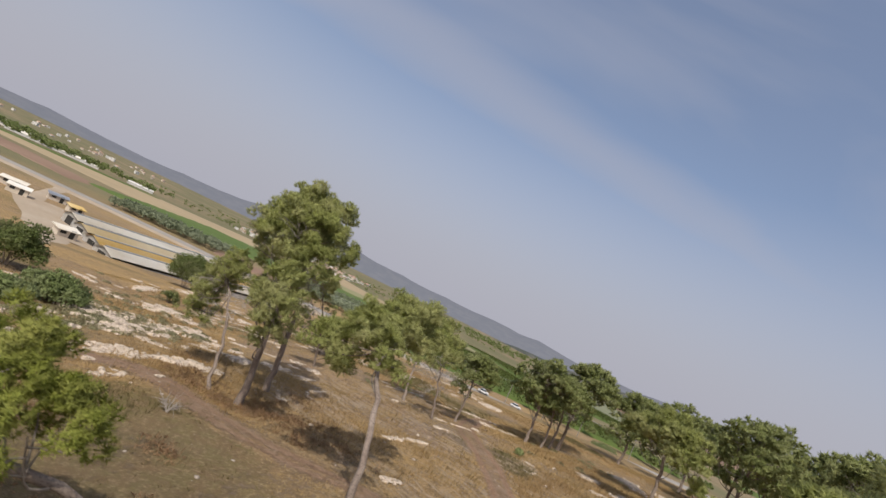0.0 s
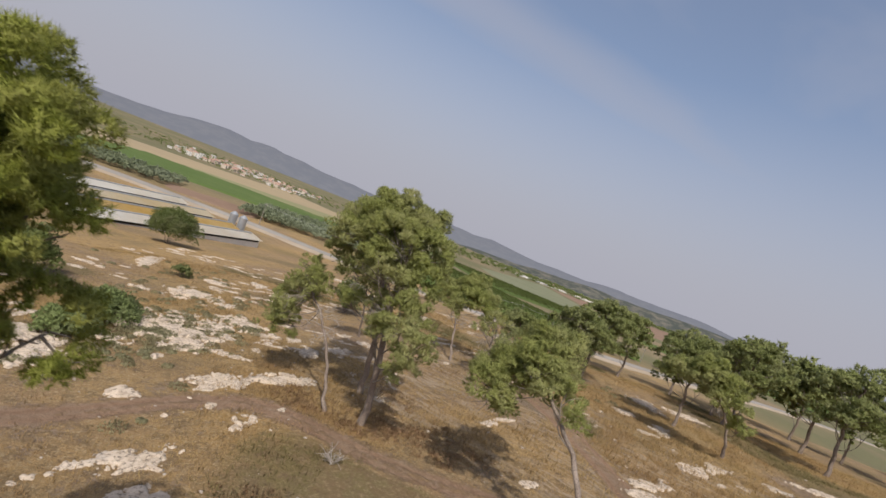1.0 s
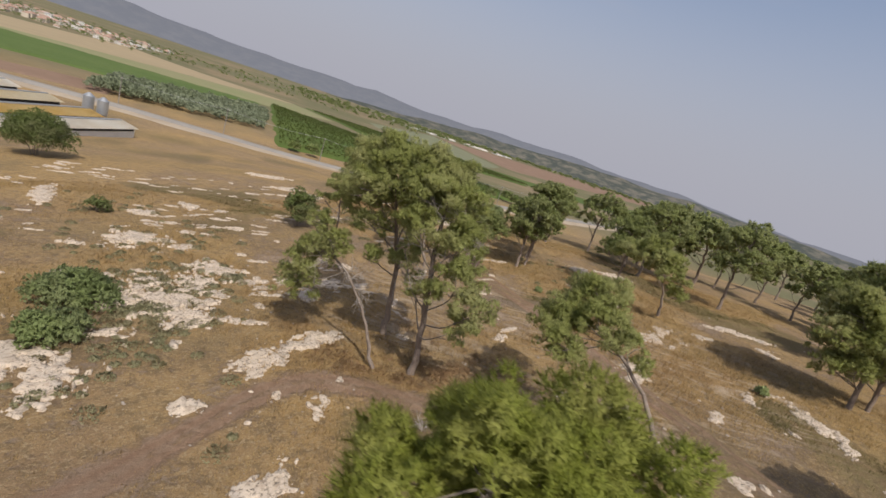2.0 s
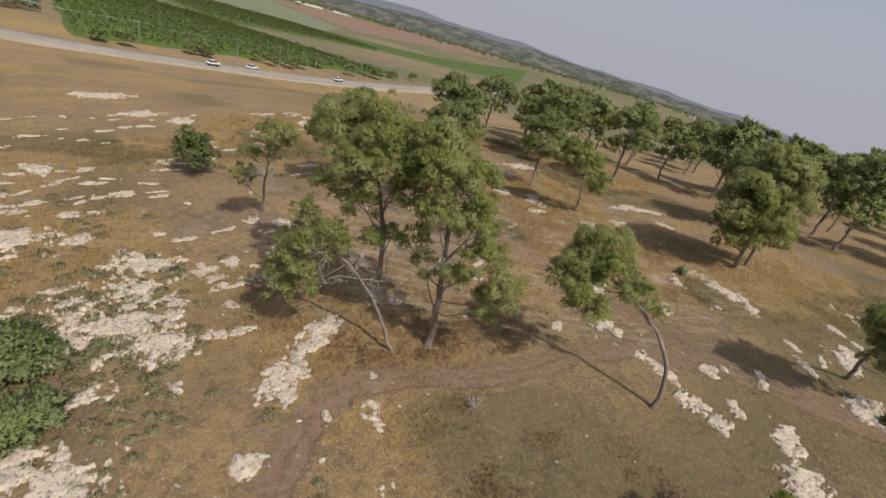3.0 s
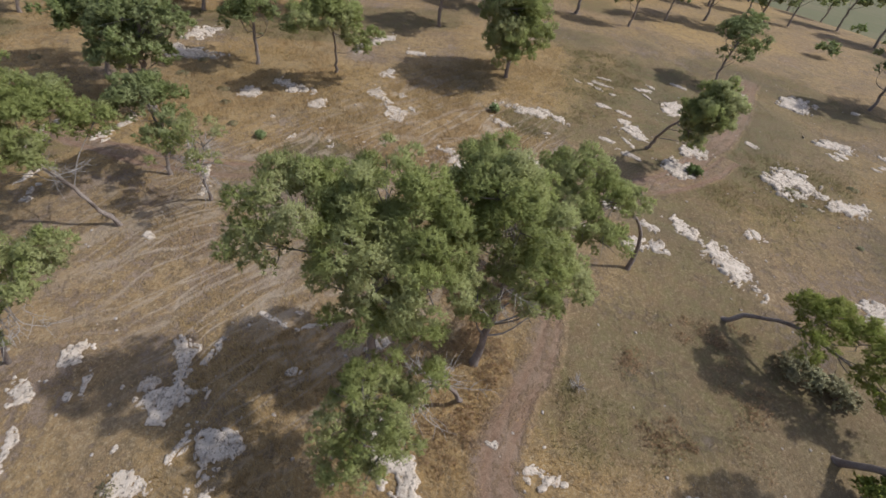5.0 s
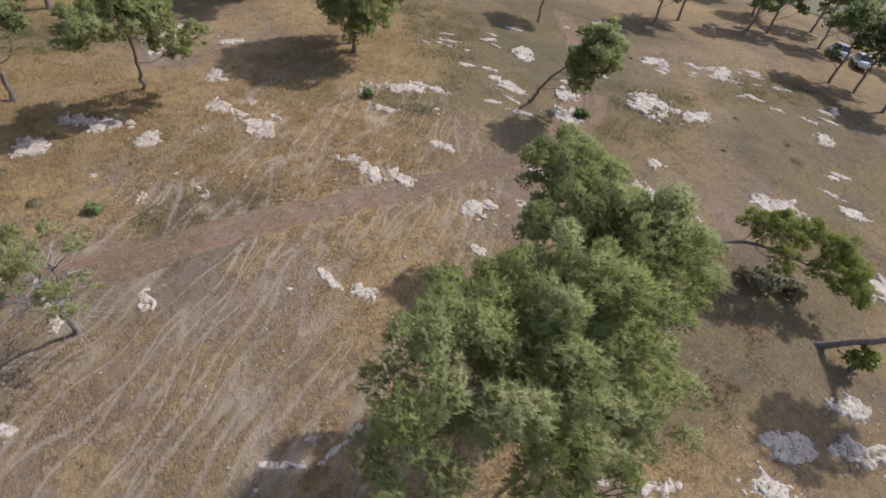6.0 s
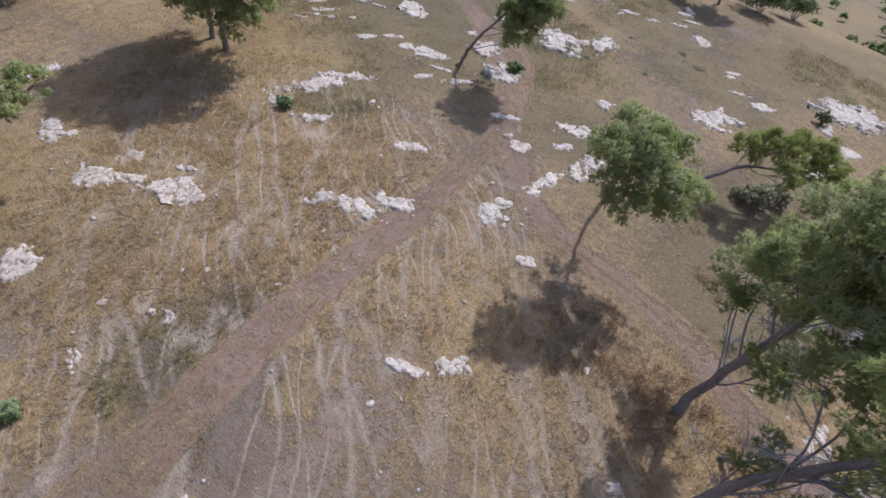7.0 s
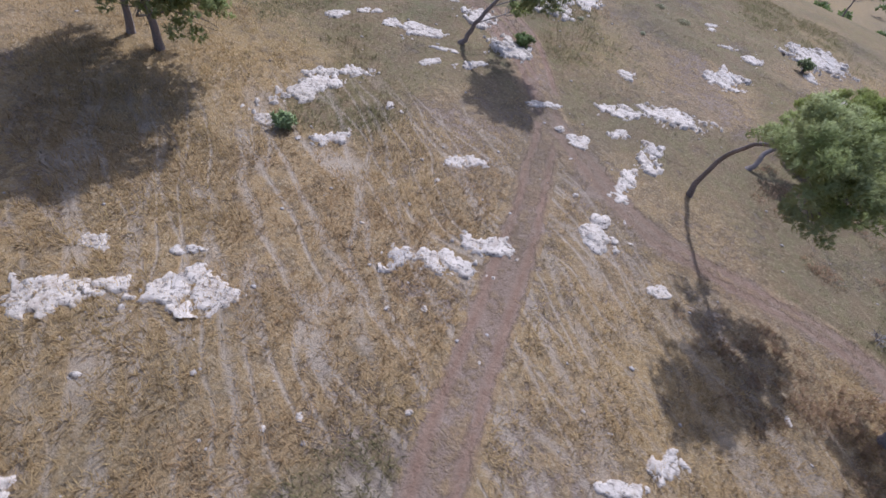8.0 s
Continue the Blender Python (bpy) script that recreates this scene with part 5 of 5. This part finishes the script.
ribbon("farmyard", curve_pts([(-74, 92), (-84, 103), (-100, 116), (-120, 134)], 30), 7.0, M_VERGE, "pale trodden yard before the sheds", 0.12, 0.3, 9, 6)


ribbon("footpath", curve_pts([(-60, -330), (-74, -220), (-79, -167), (-81, -123), (-70, -90)], 50), 1.6, M_VERGE, "pale dirt path crossing the slope below the hill", 0.25, 0.3, 10, 5)
leaf_rows("olive_grove", "grey-green olive grove in close rows by the road", [(-72, 214), (-12, 238), (-10, 350), (-78, 276)], 20, 20, 2.1, M_OLIVE, 81, 24)
leaf_rows("olive_grove", "grey-green olive grove beside the farm", [(-152, 200), (-104, 214), (-112, 246), (-156, 232)], 14, 9, 2.1, M_OLIVE, 82, 24)
leaf_rows("roadside_trees", "dark green trees and bushes lining the road", [(-5, 195), (150, 232), (150, 236), (-5, 198)], 17, 1, 2.6, M_OAK, 83, 60, 0.9)
leaf_rows("slope_bushes", "scattered olive-green bushes on the slope below the hill", [(-30, -70), (70, -100), (30, -280), (-160, -220)], 12, 12, 1.5, M_OAK, 88, 30, 2.5)
leaf_rows("far_woodland", "scattered dark trees along the far plain", [(900, 2250), (2600, 1000), (2850, 1500), (950, 2700)], 40, 9, 8.0, M_OAK, 84, 26, 1.0)
leaf_rows("far_woodland", "dark trees between the fields and the town", [(-700, 1000), (300, 1500), (200, 2200), (-900, 1700)], 24, 12, 4.5, M_OAK, 85, 12, 1.3)
leaf_rows("far_woodland", "garden trees between the houses of the town", [(-580, 1090), (-270, 1180), (-200, 1800), (-720, 1650)], 15, 15, 3.4, M_OAK, 89, 12, 2.5)
leaf_rows("far_woodland", "dark wooded belt beyond the fields", [(150, 1500), (900, 1950), (1000, 2500), (100, 2300)], 24, 9, 8.0, M_OAK, 86, 22, 1.2)
leaf_rows("far_woodland", "dark garden trees between the houses of the eastern town", [(1950, 50), (2100, 950), (2950, 1050), (2950, -150)], 22, 16, 6.0, M_OAK, 93, 10, 2.0)
leaf_rows("far_woodland", "dark orchards and trees west of the farm", [(-900, 250), (-420, 420), (-650, 1050), (-1300, 700)], 22, 12, 6.5, M_OAK, 87, 22, 1.3)


# ---------------------------------------------------------------- hills far off
def far_hills(name, label, radius, heights, seed, material):
    """A long ridge far behind the plain."""
    az = np.radians(np.linspace(-110, 200, 260))
    prof = heights(np.degrees(az)) * (0.86 + 0.14 * vnoise(np.degrees(az), az * 0, 7.0, seed)) + 10 * vnoise(np.degrees(az), az * 0, 1.7, seed + 1)
    rings = [(0.80, 0.0), (0.85, 0.16), (0.90, 0.46), (0.95, 0.80), (1.0, 1.0), (1.02, 0.9)]
    pts = []
    for k, (q, h) in enumerate(rings):
        wob = 1 + 0.02 * (vnoise(np.degrees(az), az * 0 + k, 3.0, seed + 2) - 0.5)
        pts.append(np.stack([radius * q * wob * np.sin(az), radius * q * wob * np.cos(az), -150 + (prof + 150) * h ** 0.6 * (0.9 + 0.1 * vnoise(np.degrees(az), az * 0 + k, 2.0, seed + 3))], 1))
    v = np.concatenate(pts)
    n = len(az)
    i, j = np.meshgrid(np.arange(len(rings) - 1), np.arange(n - 1), indexing="ij")
    p = (i * n + j).ravel()
    tagged(link(name, mesh_np(name, v, np.stack([p, p + 1, p + n + 1, p + n], 1)), material, smooth=True), label, "hills", kind="structure")


def hazy(name, a, b, haze_glow, strength):
    """Far hills whose own surface glows bluish to imitate the haze before them."""
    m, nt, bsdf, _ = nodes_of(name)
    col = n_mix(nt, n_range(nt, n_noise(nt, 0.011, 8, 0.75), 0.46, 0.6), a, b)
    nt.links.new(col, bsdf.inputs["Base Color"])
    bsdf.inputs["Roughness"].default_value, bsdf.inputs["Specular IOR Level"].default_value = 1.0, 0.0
    bsdf.inputs["Emission Color"].default_value = (*haze_glow, 1)
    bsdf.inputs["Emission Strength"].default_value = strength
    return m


# haze of distance is put into the base colours and the emission
M_HILL = hazy("hills_painted_haze", (0.035, 0.042, 0.03), (0.13, 0.115, 0.085), (0.17, 0.175, 0.195), 0.30)
M_HILL_FAR = hazy("far_hills_painted_haze", (0.05, 0.058, 0.062), (0.07, 0.075, 0.075), (0.265, 0.262, 0.32), 0.50)
far_hills("far_hills", "long ridge behind the plain with blue-grey haze painted on", 4500.0, lambda a: 84 + 52 * np.exp(-(((a + 17) / 11) ** 2)) + 22 * np.exp(-(((a - 7) / 8) ** 2)) + 18 * np.exp(-(((a - 38) / 15) ** 2)) - 55 * step(20, 33, -a) - 45 * step(46, 62, a) - 110 * step(62, 92, a), 3, M_HILL_FAR)
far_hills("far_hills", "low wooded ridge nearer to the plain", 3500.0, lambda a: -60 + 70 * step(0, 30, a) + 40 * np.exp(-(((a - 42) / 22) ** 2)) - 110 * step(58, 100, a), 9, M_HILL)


# ---------------------------------------------------------------- buildings
M_WHITE = surface("whitewashed_wall", (0.72, 0.70, 0.66), (0.62, 0.59, 0.54), 0.2, 0.9, 0.2, 0.02)
M_ROOFW = surface("dusty_white_sheet_roof", (0.80, 0.77, 0.70), (0.66, 0.58, 0.45), 0.25, 0.7, 0.3, 0.03, stretch=(0.3, 0.3, 1))
M_ROOFC = surface("cream_sheet_roof", (0.68, 0.60, 0.44), (0.60, 0.46, 0.22), 0.12, 0.7, 0.3, 0.03, stretch=(0.3, 0.3, 1))
M_ROOFY = surface("yellowed_sheet_roof", (0.58, 0.38, 0.10), (0.68, 0.52, 0.26), 0.25, 0.7, 0.3, 0.03, stretch=(0.3, 0.3, 1))
# near-black for doors and windows, and for painted shade in the shed sides
M_DARK = surface("painted_shade_and_panes", (0.035, 0.033, 0.03), (0.05, 0.047, 0.042), 0.5, 0.8, 0, 0)
M_CREAM = surface("cream_plaster", (0.62, 0.54, 0.43), (0.55, 0.48, 0.40), 0.05, 0.9, 0, 0)
M_TILE = surface("clay_roof_tiles", (0.46, 0.30, 0.23), (0.40, 0.25, 0.19), 0.06, 0.9, 0, 0)
M_METAL = surface("galvanised_steel", (0.52, 0.53, 0.54), (0.42, 0.43, 0.45), 0.4, 0.45, 0, 0, metal=0.7)
M_POLE = surface("weathered_pole", (0.30, 0.27, 0.24), (0.22, 0.20, 0.18), 0.6, 0.9, 0, 0)


def shed(label, a, b, width, roof, seed):
    """A long low animal shed: side walls with a dark panel painting the open band's shade, gables, two roof slopes and
    posts.
    """
    a, b = Vector((*a, 0)), Vector((*b, 0))
    ln = (b - a).length
    mid = (a + b) / 2
    z = min(gz(a.x, a.y), gz(b.x, b.y), gz(mid.x, mid.y))
    thing = empty("animal_shed", Matrix.Translation((mid.x, mid.y, z)) @ Matrix.Rotation(math.atan2(b.y - a.y, b.x - a.x), 4, "Z"))
    w = width / 2
    for s in (-1, 1):
        low = 1.9 if seed == 1 else 0.8
        part("wall", box_bm(ln, 0.25, low + 0.4, (0, s * (w - 0.4), -0.4)), M_WHITE, thing, "low whitewashed side wall")
        # solid dark panel; its colour stands in for shade between the sheds
        part("opening", box_bm(ln - 0.6, 0.12, 2.62 - low, (0, s * (w - 0.42), low)), M_DARK, thing, "near-black panel painting the shade of the open air band")
        bm = bmesh.new()
        n = int(ln / 1.2)
        pts = [(-ln / 2 - 0.6 + k * (ln + 1.2) / n) for k in range(n + 1)]
        lo = [bm.verts.new((x, s * (w + 0.3), 2.6 + 0.03 * (k % 2))) for k, x in enumerate(pts)]
        hi = [bm.verts.new((x, 0, 3.6 + 0.03 * (k % 2))) for k, x in enumerate(pts)]
        for k in range(n):
            bm.faces.new((lo[k], lo[k + 1], hi[k + 1], hi[k]) if s < 0 else (hi[k], hi[k + 1], lo[k + 1], lo[k]))
        bmesh.ops.solidify(bm, geom=bm.faces[:], thickness=0.08)
        part("roof_slope", bm, roof, thing, "corrugated sheet roof slope")
    for s in (-1, 1):
        bm = bmesh.new()
        v = [bm.verts.new((s * ln / 2, y, zz)) for y, zz in ((-w + 0.4, -0.4), (w - 0.4, -0.4), (w - 0.4, 2.6), (0, 3.45), (-w + 0.4, 2.6))]
        f = bm.faces.new(v)
        bmesh.ops.solidify(bm, geom=[f], thickness=0.2)
        gable = part("gable", bm, M_WHITE, thing, "white gable wall")
        part("door", box_bm(0.12, 3.0, 2.3, (s * (ln / 2 + 0.12), 0, 0.0)), M_DARK, gable, "dark doorway")
    part("ridge_vent", box_bm(ln, 0.7, 0.3, (0, 0, 3.46)), M_METAL, thing)
    return tagged(thing, label, "farm shed", "animal sheds of the farm")


shed("long white-roofed animal shed at the foot of the slope", (-69, 97), (-47, 144), 8.4, M_ROOFW, 1)
shed("long animal shed with a yellowed sheet roof", (-78, 105), (-56, 152), 8.4, M_ROOFY, 2)
shed("long animal shed with a dusty cream roof", (-88, 113), (-67, 160), 8.4, M_ROOFC, 3)
shed("long weathered animal shed at the back", (-98, 121), (-78, 166), 8.4, M_ROOFW, 4)


def silo(x, y):
    thing = empty("feed_silo", Matrix.Translation((x, y, gz(x, y))))
    bm = bmesh.new()
    bmesh.ops.create_cone(bm, cap_ends=True, segments=18, radius1=1.3, radius2=1.3, depth=3.6, matrix=Matrix.Translation((0, 0, 4.0)))
    part("drum", bm, M_METAL, thing)
    bm = bmesh.new()
    bmesh.ops.create_cone(bm, cap_ends=True, segments=18, radius1=1.35, radius2=0.3, depth=0.9, matrix=Matrix.Translation((0, 0, 6.25)))
    part("lid", bm, M_METAL, thing)
    bm = bmesh.new()
    bmesh.ops.create_cone(bm, cap_ends=True, segments=18, radius1=0.3, radius2=1.3, depth=1.2, matrix=Matrix.Translation((0, 0, 1.6)))
    part("hopper", bm, M_METAL, thing)
    for k in range(4):
        q = k * math.pi / 2 + 0.78
        part("leg", box_bm(0.14, 0.14, 2.6, (1.15 * math.cos(q), 1.15 * math.sin(q), -0.2)), M_METAL, thing)
    tagged(thing, "grey galvanised feed silo on four legs", "silo", "feed silos")


silo(-54.0, 157.0)
silo(-58.0, 160.0)


def hut(x, y, w, d, h, turn, roof, label):
    thing = empty("farm_hut", Matrix.Translation((x, y, gz(x, y))) @ Matrix.Rotation(radians(turn), 4, "Z"))
    part("wall", box_bm(w, d, h, (0, 0, -0.3), 0.04), M_CREAM, thing)
    bm = box_bm(w + 0.8, d + 0.8, 0.18, (0, 0, h - 0.3))
    for v in bm.verts:
        v.co.z += 0.12 * v.co.y
    part("roof", bm, roof, thing, "sheet roof pitched to one side")
    part("door", box_bm(1.0, 0.1, 2.0, (w * 0.2, -d / 2 - 0.03, 0)), M_DARK, thing)
    part("window", box_bm(1.2, 0.1, 0.9, (-w * 0.25, -d / 2 - 0.03, 1.0)), M_DARK, thing)
    tagged(thing, label, "hut", "huts round the farmyard")


hut(-121, 128, 5, 3, 2.4, 40, M_ROOFW, "cream farm hut with a white sheet roof")
hut(-129, 134, 6, 3, 2.4, 35, M_ROOFW, "long farm hut beside the yard")
hut(-114, 141, 4, 3, 2.2, 60, M_ROOFY, "small hut with a yellowed roof")
hut(-125, 146, 5, 3, 2.2, 50, M_METAL, "grey metal-roofed store by the farm")
hut(-79, 98, 4, 2.5, 2.2, 66, M_ROOFW, "white store at the end of the shed")


def house(seed, wall, roof, w, d, floors, flat):
    rs = np.random.RandomState(seed)
    h = 3.1 * floors
    thing = empty("house", Matrix.Identity(4))
    part("wall", box_bm(w, d, h + 1.0, (0, 0, -1.0), 0.1), wall, thing)
    if flat:
        part("roof", box_bm(w + 0.6, d + 0.6, 0.5, (0, 0, h), 0.05), wall, thing, "flat roof with a parapet")
        part("water_tank", box_bm(1.6, 1.6, 1.5, (w * 0.2, d * 0.2, h + 0.5), 0.1), M_WHITE, thing)
    else:
        bm = box_bm(w + 1.0, d + 1.0, 2.6, (0, 0, h))
        for v in bm.verts:
            if v.co.z > h + 1:
                v.co.x *= 0.55
                v.co.y *= 0.08
        part("roof", bm, roof, thing, "hipped clay tile roof")
    for fl in range(floors):
        for k in range(2):
            for s in (-1, 1):
                part("window", box_bm(1.6, 0.1, 1.4, ((k - 0.5) * w * 0.45, s * (d / 2 + 0.03), 0.9 + 3.1 * fl)), M_DARK, thing)
    return thing


HOUSES = [house(1, M_WHITE, M_TILE, 13, 10, 2, True), house(2, M_CREAM, M_TILE, 14, 11, 2, False), house(3, M_WHITE, M_TILE, 18, 12, 4, True), house(4, M_CREAM, M_TILE, 12, 12, 3, False), house(5, M_WHITE, M_TILE, 15, 11, 1, False)]
HOUSE_LABELS = ["white flat-roofed two-storey house in the far town", "cream house with a red tile roof", "white four-storey block in the far town", "cream three-storey house with a hipped roof", "low white house with a red roof"]
rs_town = np.random.RandomState(31)


def town_spots(n, corners):
    out = []
    c = np.array(corners, float)
    while len(out) < n:
        s, t = rs_town.rand(2)
        x, y = (sum(w * c[k, i] for k, w in enumerate(((1 - s) * (1 - t), s * (1 - t), s * t, (1 - s) * t))) for i in (0, 1))
        if all(math.hypot(x - q[0], y - q[1]) > 15 for q in out):
            out.append((x, y))
    return out


spots = town_spots(150, [(-540, 1130), (-290, 1220), (-230, 1760), (-680, 1600)]) + town_spots(26, [(560, 2100), (1000, 2200), (1050, 2600), (500, 2500)]) + town_spots(80, [(2000, 100), (2150, 950), (2900, 1000), (2900, -100)]) + town_spots(40, [(-1250, 1050), (-900, 1350), (-1500, 2300), (-2000, 1700)])
for n, (hx, hy) in enumerate(spots):
    k = int(rs_town.randint(len(HOUSES)))
    q = rs_town.uniform(0.7, 1.05)
    m = Matrix.Translation((hx, hy, gz(hx, hy))) @ Matrix.Rotation(rs_town.uniform(0, 3.14), 4, "Z") @ Matrix.Diagonal((q, q, q, 1))
    if n < len(HOUSES):
        k, t = n, HOUSES[n]
        t.matrix_world = m
    else:
        t = copy_thing(HOUSES[k], m)
    tagged(t, HOUSE_LABELS[k], "house", "houses of the towns on the plain")

rs_farm = np.random.RandomState(8)
for n, (bx, by, bl, bw) in enumerate([(-560, 800, 40, 9), (-640, 700, 120, 20), (-760, 760, 100, 22), (640, 2000, 150, 60), (780, 2060, 120, 50), (980, 2140, 140, 50), (1150, 2150, 120, 40), (-880, 640, 120, 24), (-950, 900, 140, 26)]):
    thing = empty("greenhouse" if n < 3 else "warehouse", Matrix.Translation((bx, by, gz(bx, by))) @ Matrix.Rotation(rs_farm.uniform(-0.5, 0.2) + 0.6, 4, "Z"))
    part("wall", box_bm(bl, bw, 5.0, (0, 0, -1.0)), M_WHITE, thing)
    bm = box_bm(bl + 1, bw + 1, 2.2, (0, 0, 4.0))
    for v in bm.verts:
        if v.co.z > 5:
            v.co.y *= 0.3
    part("roof", bm, M_ROOFW if n % 3 else M_WHITE, thing)
    tagged(thing, "long white low-roofed farm building far on the plain" if n < 3 else "large white industrial hall far on the plain", "building", "farm and industrial halls on the plain")

# ---------------------------------------------------------------- road furniture
M_CARW = surface("white_car_paint", (0.78, 0.78, 0.78), (0.74, 0.74, 0.75), 1.0, 0.25, 0, 0, spec=0.6)
M_GLASSD = surface("dark_car_glass", (0.03, 0.035, 0.04), (0.04, 0.045, 0.05), 1.0, 0.08, 0, 0, spec=0.8)
M_TYRE = surface("black_tyre", (0.02, 0.02, 0.02), (0.03, 0.03, 0.03), 3.0, 0.9, 0, 0)


def car():
    thing = empty("car", Matrix.Identity(4))
    bm = box_bm(4.3, 1.75, 0.62, (0, 0, 0.32), 0.16)
    part("body", bm, M_CARW, thing)
    bm = box_bm(2.5, 1.55, 0.62, (-0.2, 0, 0.88), 0.05)
    for v in bm.verts:
        if v.co.z > 1.2:
            v.co.x = -0.2 + (v.co.x + 0.2) * 0.68
            v.co.y *= 0.86
    cab = part("windows", bm, M_GLASSD, thing, "dark glass cabin")
    part("roof", box_bm(1.7, 1.34, 0.06, (-0.2, 0, 1.49), 0.02), M_CARW, thing)
    for x in (-1.35, 1.35):
        for s in (-1, 1):
            bm = bmesh.new()
            bmesh.ops.create_cone(bm, cap_ends=True, segments=16, radius1=0.33, radius2=0.33, depth=0.24, matrix=Matrix.Translation((x, s * 0.78, 0.33)) @ Matrix.Rotation(math.pi / 2, 4, "X"))
            wheel = part("wheel", bm, M_TYRE, thing)
            bm = bmesh.new()
            bmesh.ops.create_cone(bm, cap_ends=True, segments=12, radius1=0.19, radius2=0.17, depth=0.03, matrix=Matrix.Translation((x, s * 0.91, 0.33)) @ Matrix.Rotation(math.pi / 2, 4, "X"))
            part("rim", bm, M_METAL, wheel)
    return tagged(thing, "white passenger car on the country road", "car", "cars")


def road_at(x):
    k = int(np.argmin(np.abs(ROAD_LINE[:, 0] - x)))
    d = ROAD_LINE[min(k + 1, len(ROAD_LINE) - 1)] - ROAD_LINE[k - 1]
    y = float(np.interp(x, ROAD_LINE[:, 0], ROAD_LINE[:, 1]))
    return x, y, math.atan2(d[1], d[0])


first_car = car()
for n, (cx, off) in enumerate([(28.5, -1.6), (43.0, 1.6), (80.0, -1.6)]):
    x, y, a = road_at(cx)
    m = Matrix.Translation((x, y + off, gz(x, y + off) + 0.75)) @ Matrix.Rotation(a, 4, "Z")
    if n:
        copy_thing(first_car, m)
    else:
        first_car.matrix_world = m
for cx, cy, a in ((15.6, -44.5, 2.3), (12.6, -45.0, 2.2)):
    tagged(copy_thing(first_car, Matrix.Translation((cx, cy, gz(cx, cy))) @ Matrix.Rotation(a, 4, "Z")), "white car parked under trees below the hill")


def utility_pole():
    thing = empty("utility_pole", Matrix.Identity(4))
    bm = bmesh.new()
    bmesh.ops.create_cone(bm, cap_ends=True, segments=8, radius1=0.16, radius2=0.1, depth=9.5, matrix=Matrix.Translation((0, 0, 4.5)))
    part("post", bm, M_POLE, thing)
    part("crossarm", box_bm(0.12, 1.8, 0.12, (0, 0, 8.6)), M_POLE, thing)
    for s in (-0.8, 0, 0.8):
        part("insulator", box_bm(0.1, 0.1, 0.25, (0, s, 8.72), 0.03), M_WHITE, thing)
    return tagged(thing, "weathered utility pole beside the road", "utility pole", "poles along the road")


first_pole = utility_pole()
POLES = [(-60, 7.5), (-26, 7.5), (9, 8), (40, 9), (57, 9), (74, 9), (100, 8), (132, 8)]
tops = []
for n, (px, off) in enumerate(POLES):
    x, y, a = road_at(px)
    m = Matrix.Translation((x, y + off, gz(x, y + off))) @ Matrix.Rotation(a, 4, "Z")
    if n:
        copy_thing(first_pole, m)
    else:
        first_pole.matrix_world = m
    tops.append(m)
for s in (-0.8, 0.8):
    segs = []
    for a, b in zip(tops, tops[1:]):
        p, q = a @ Vector((0, s, 8.98)), b @ Vector((0, s, 8.98))
        segs.append(tube_arrays([p.lerp(q, t) + Vector((0, 0, -0.9 * 4 * t * (1 - t))) for t in np.linspace(0, 1, 9)], np.full(9, 0.018), 4))
    v, f = join_arrays(segs)
    tagged(link("power_line", mesh_np("power_line", v, f), M_METAL), "thin sagging power line between poles", "cable", "power lines")
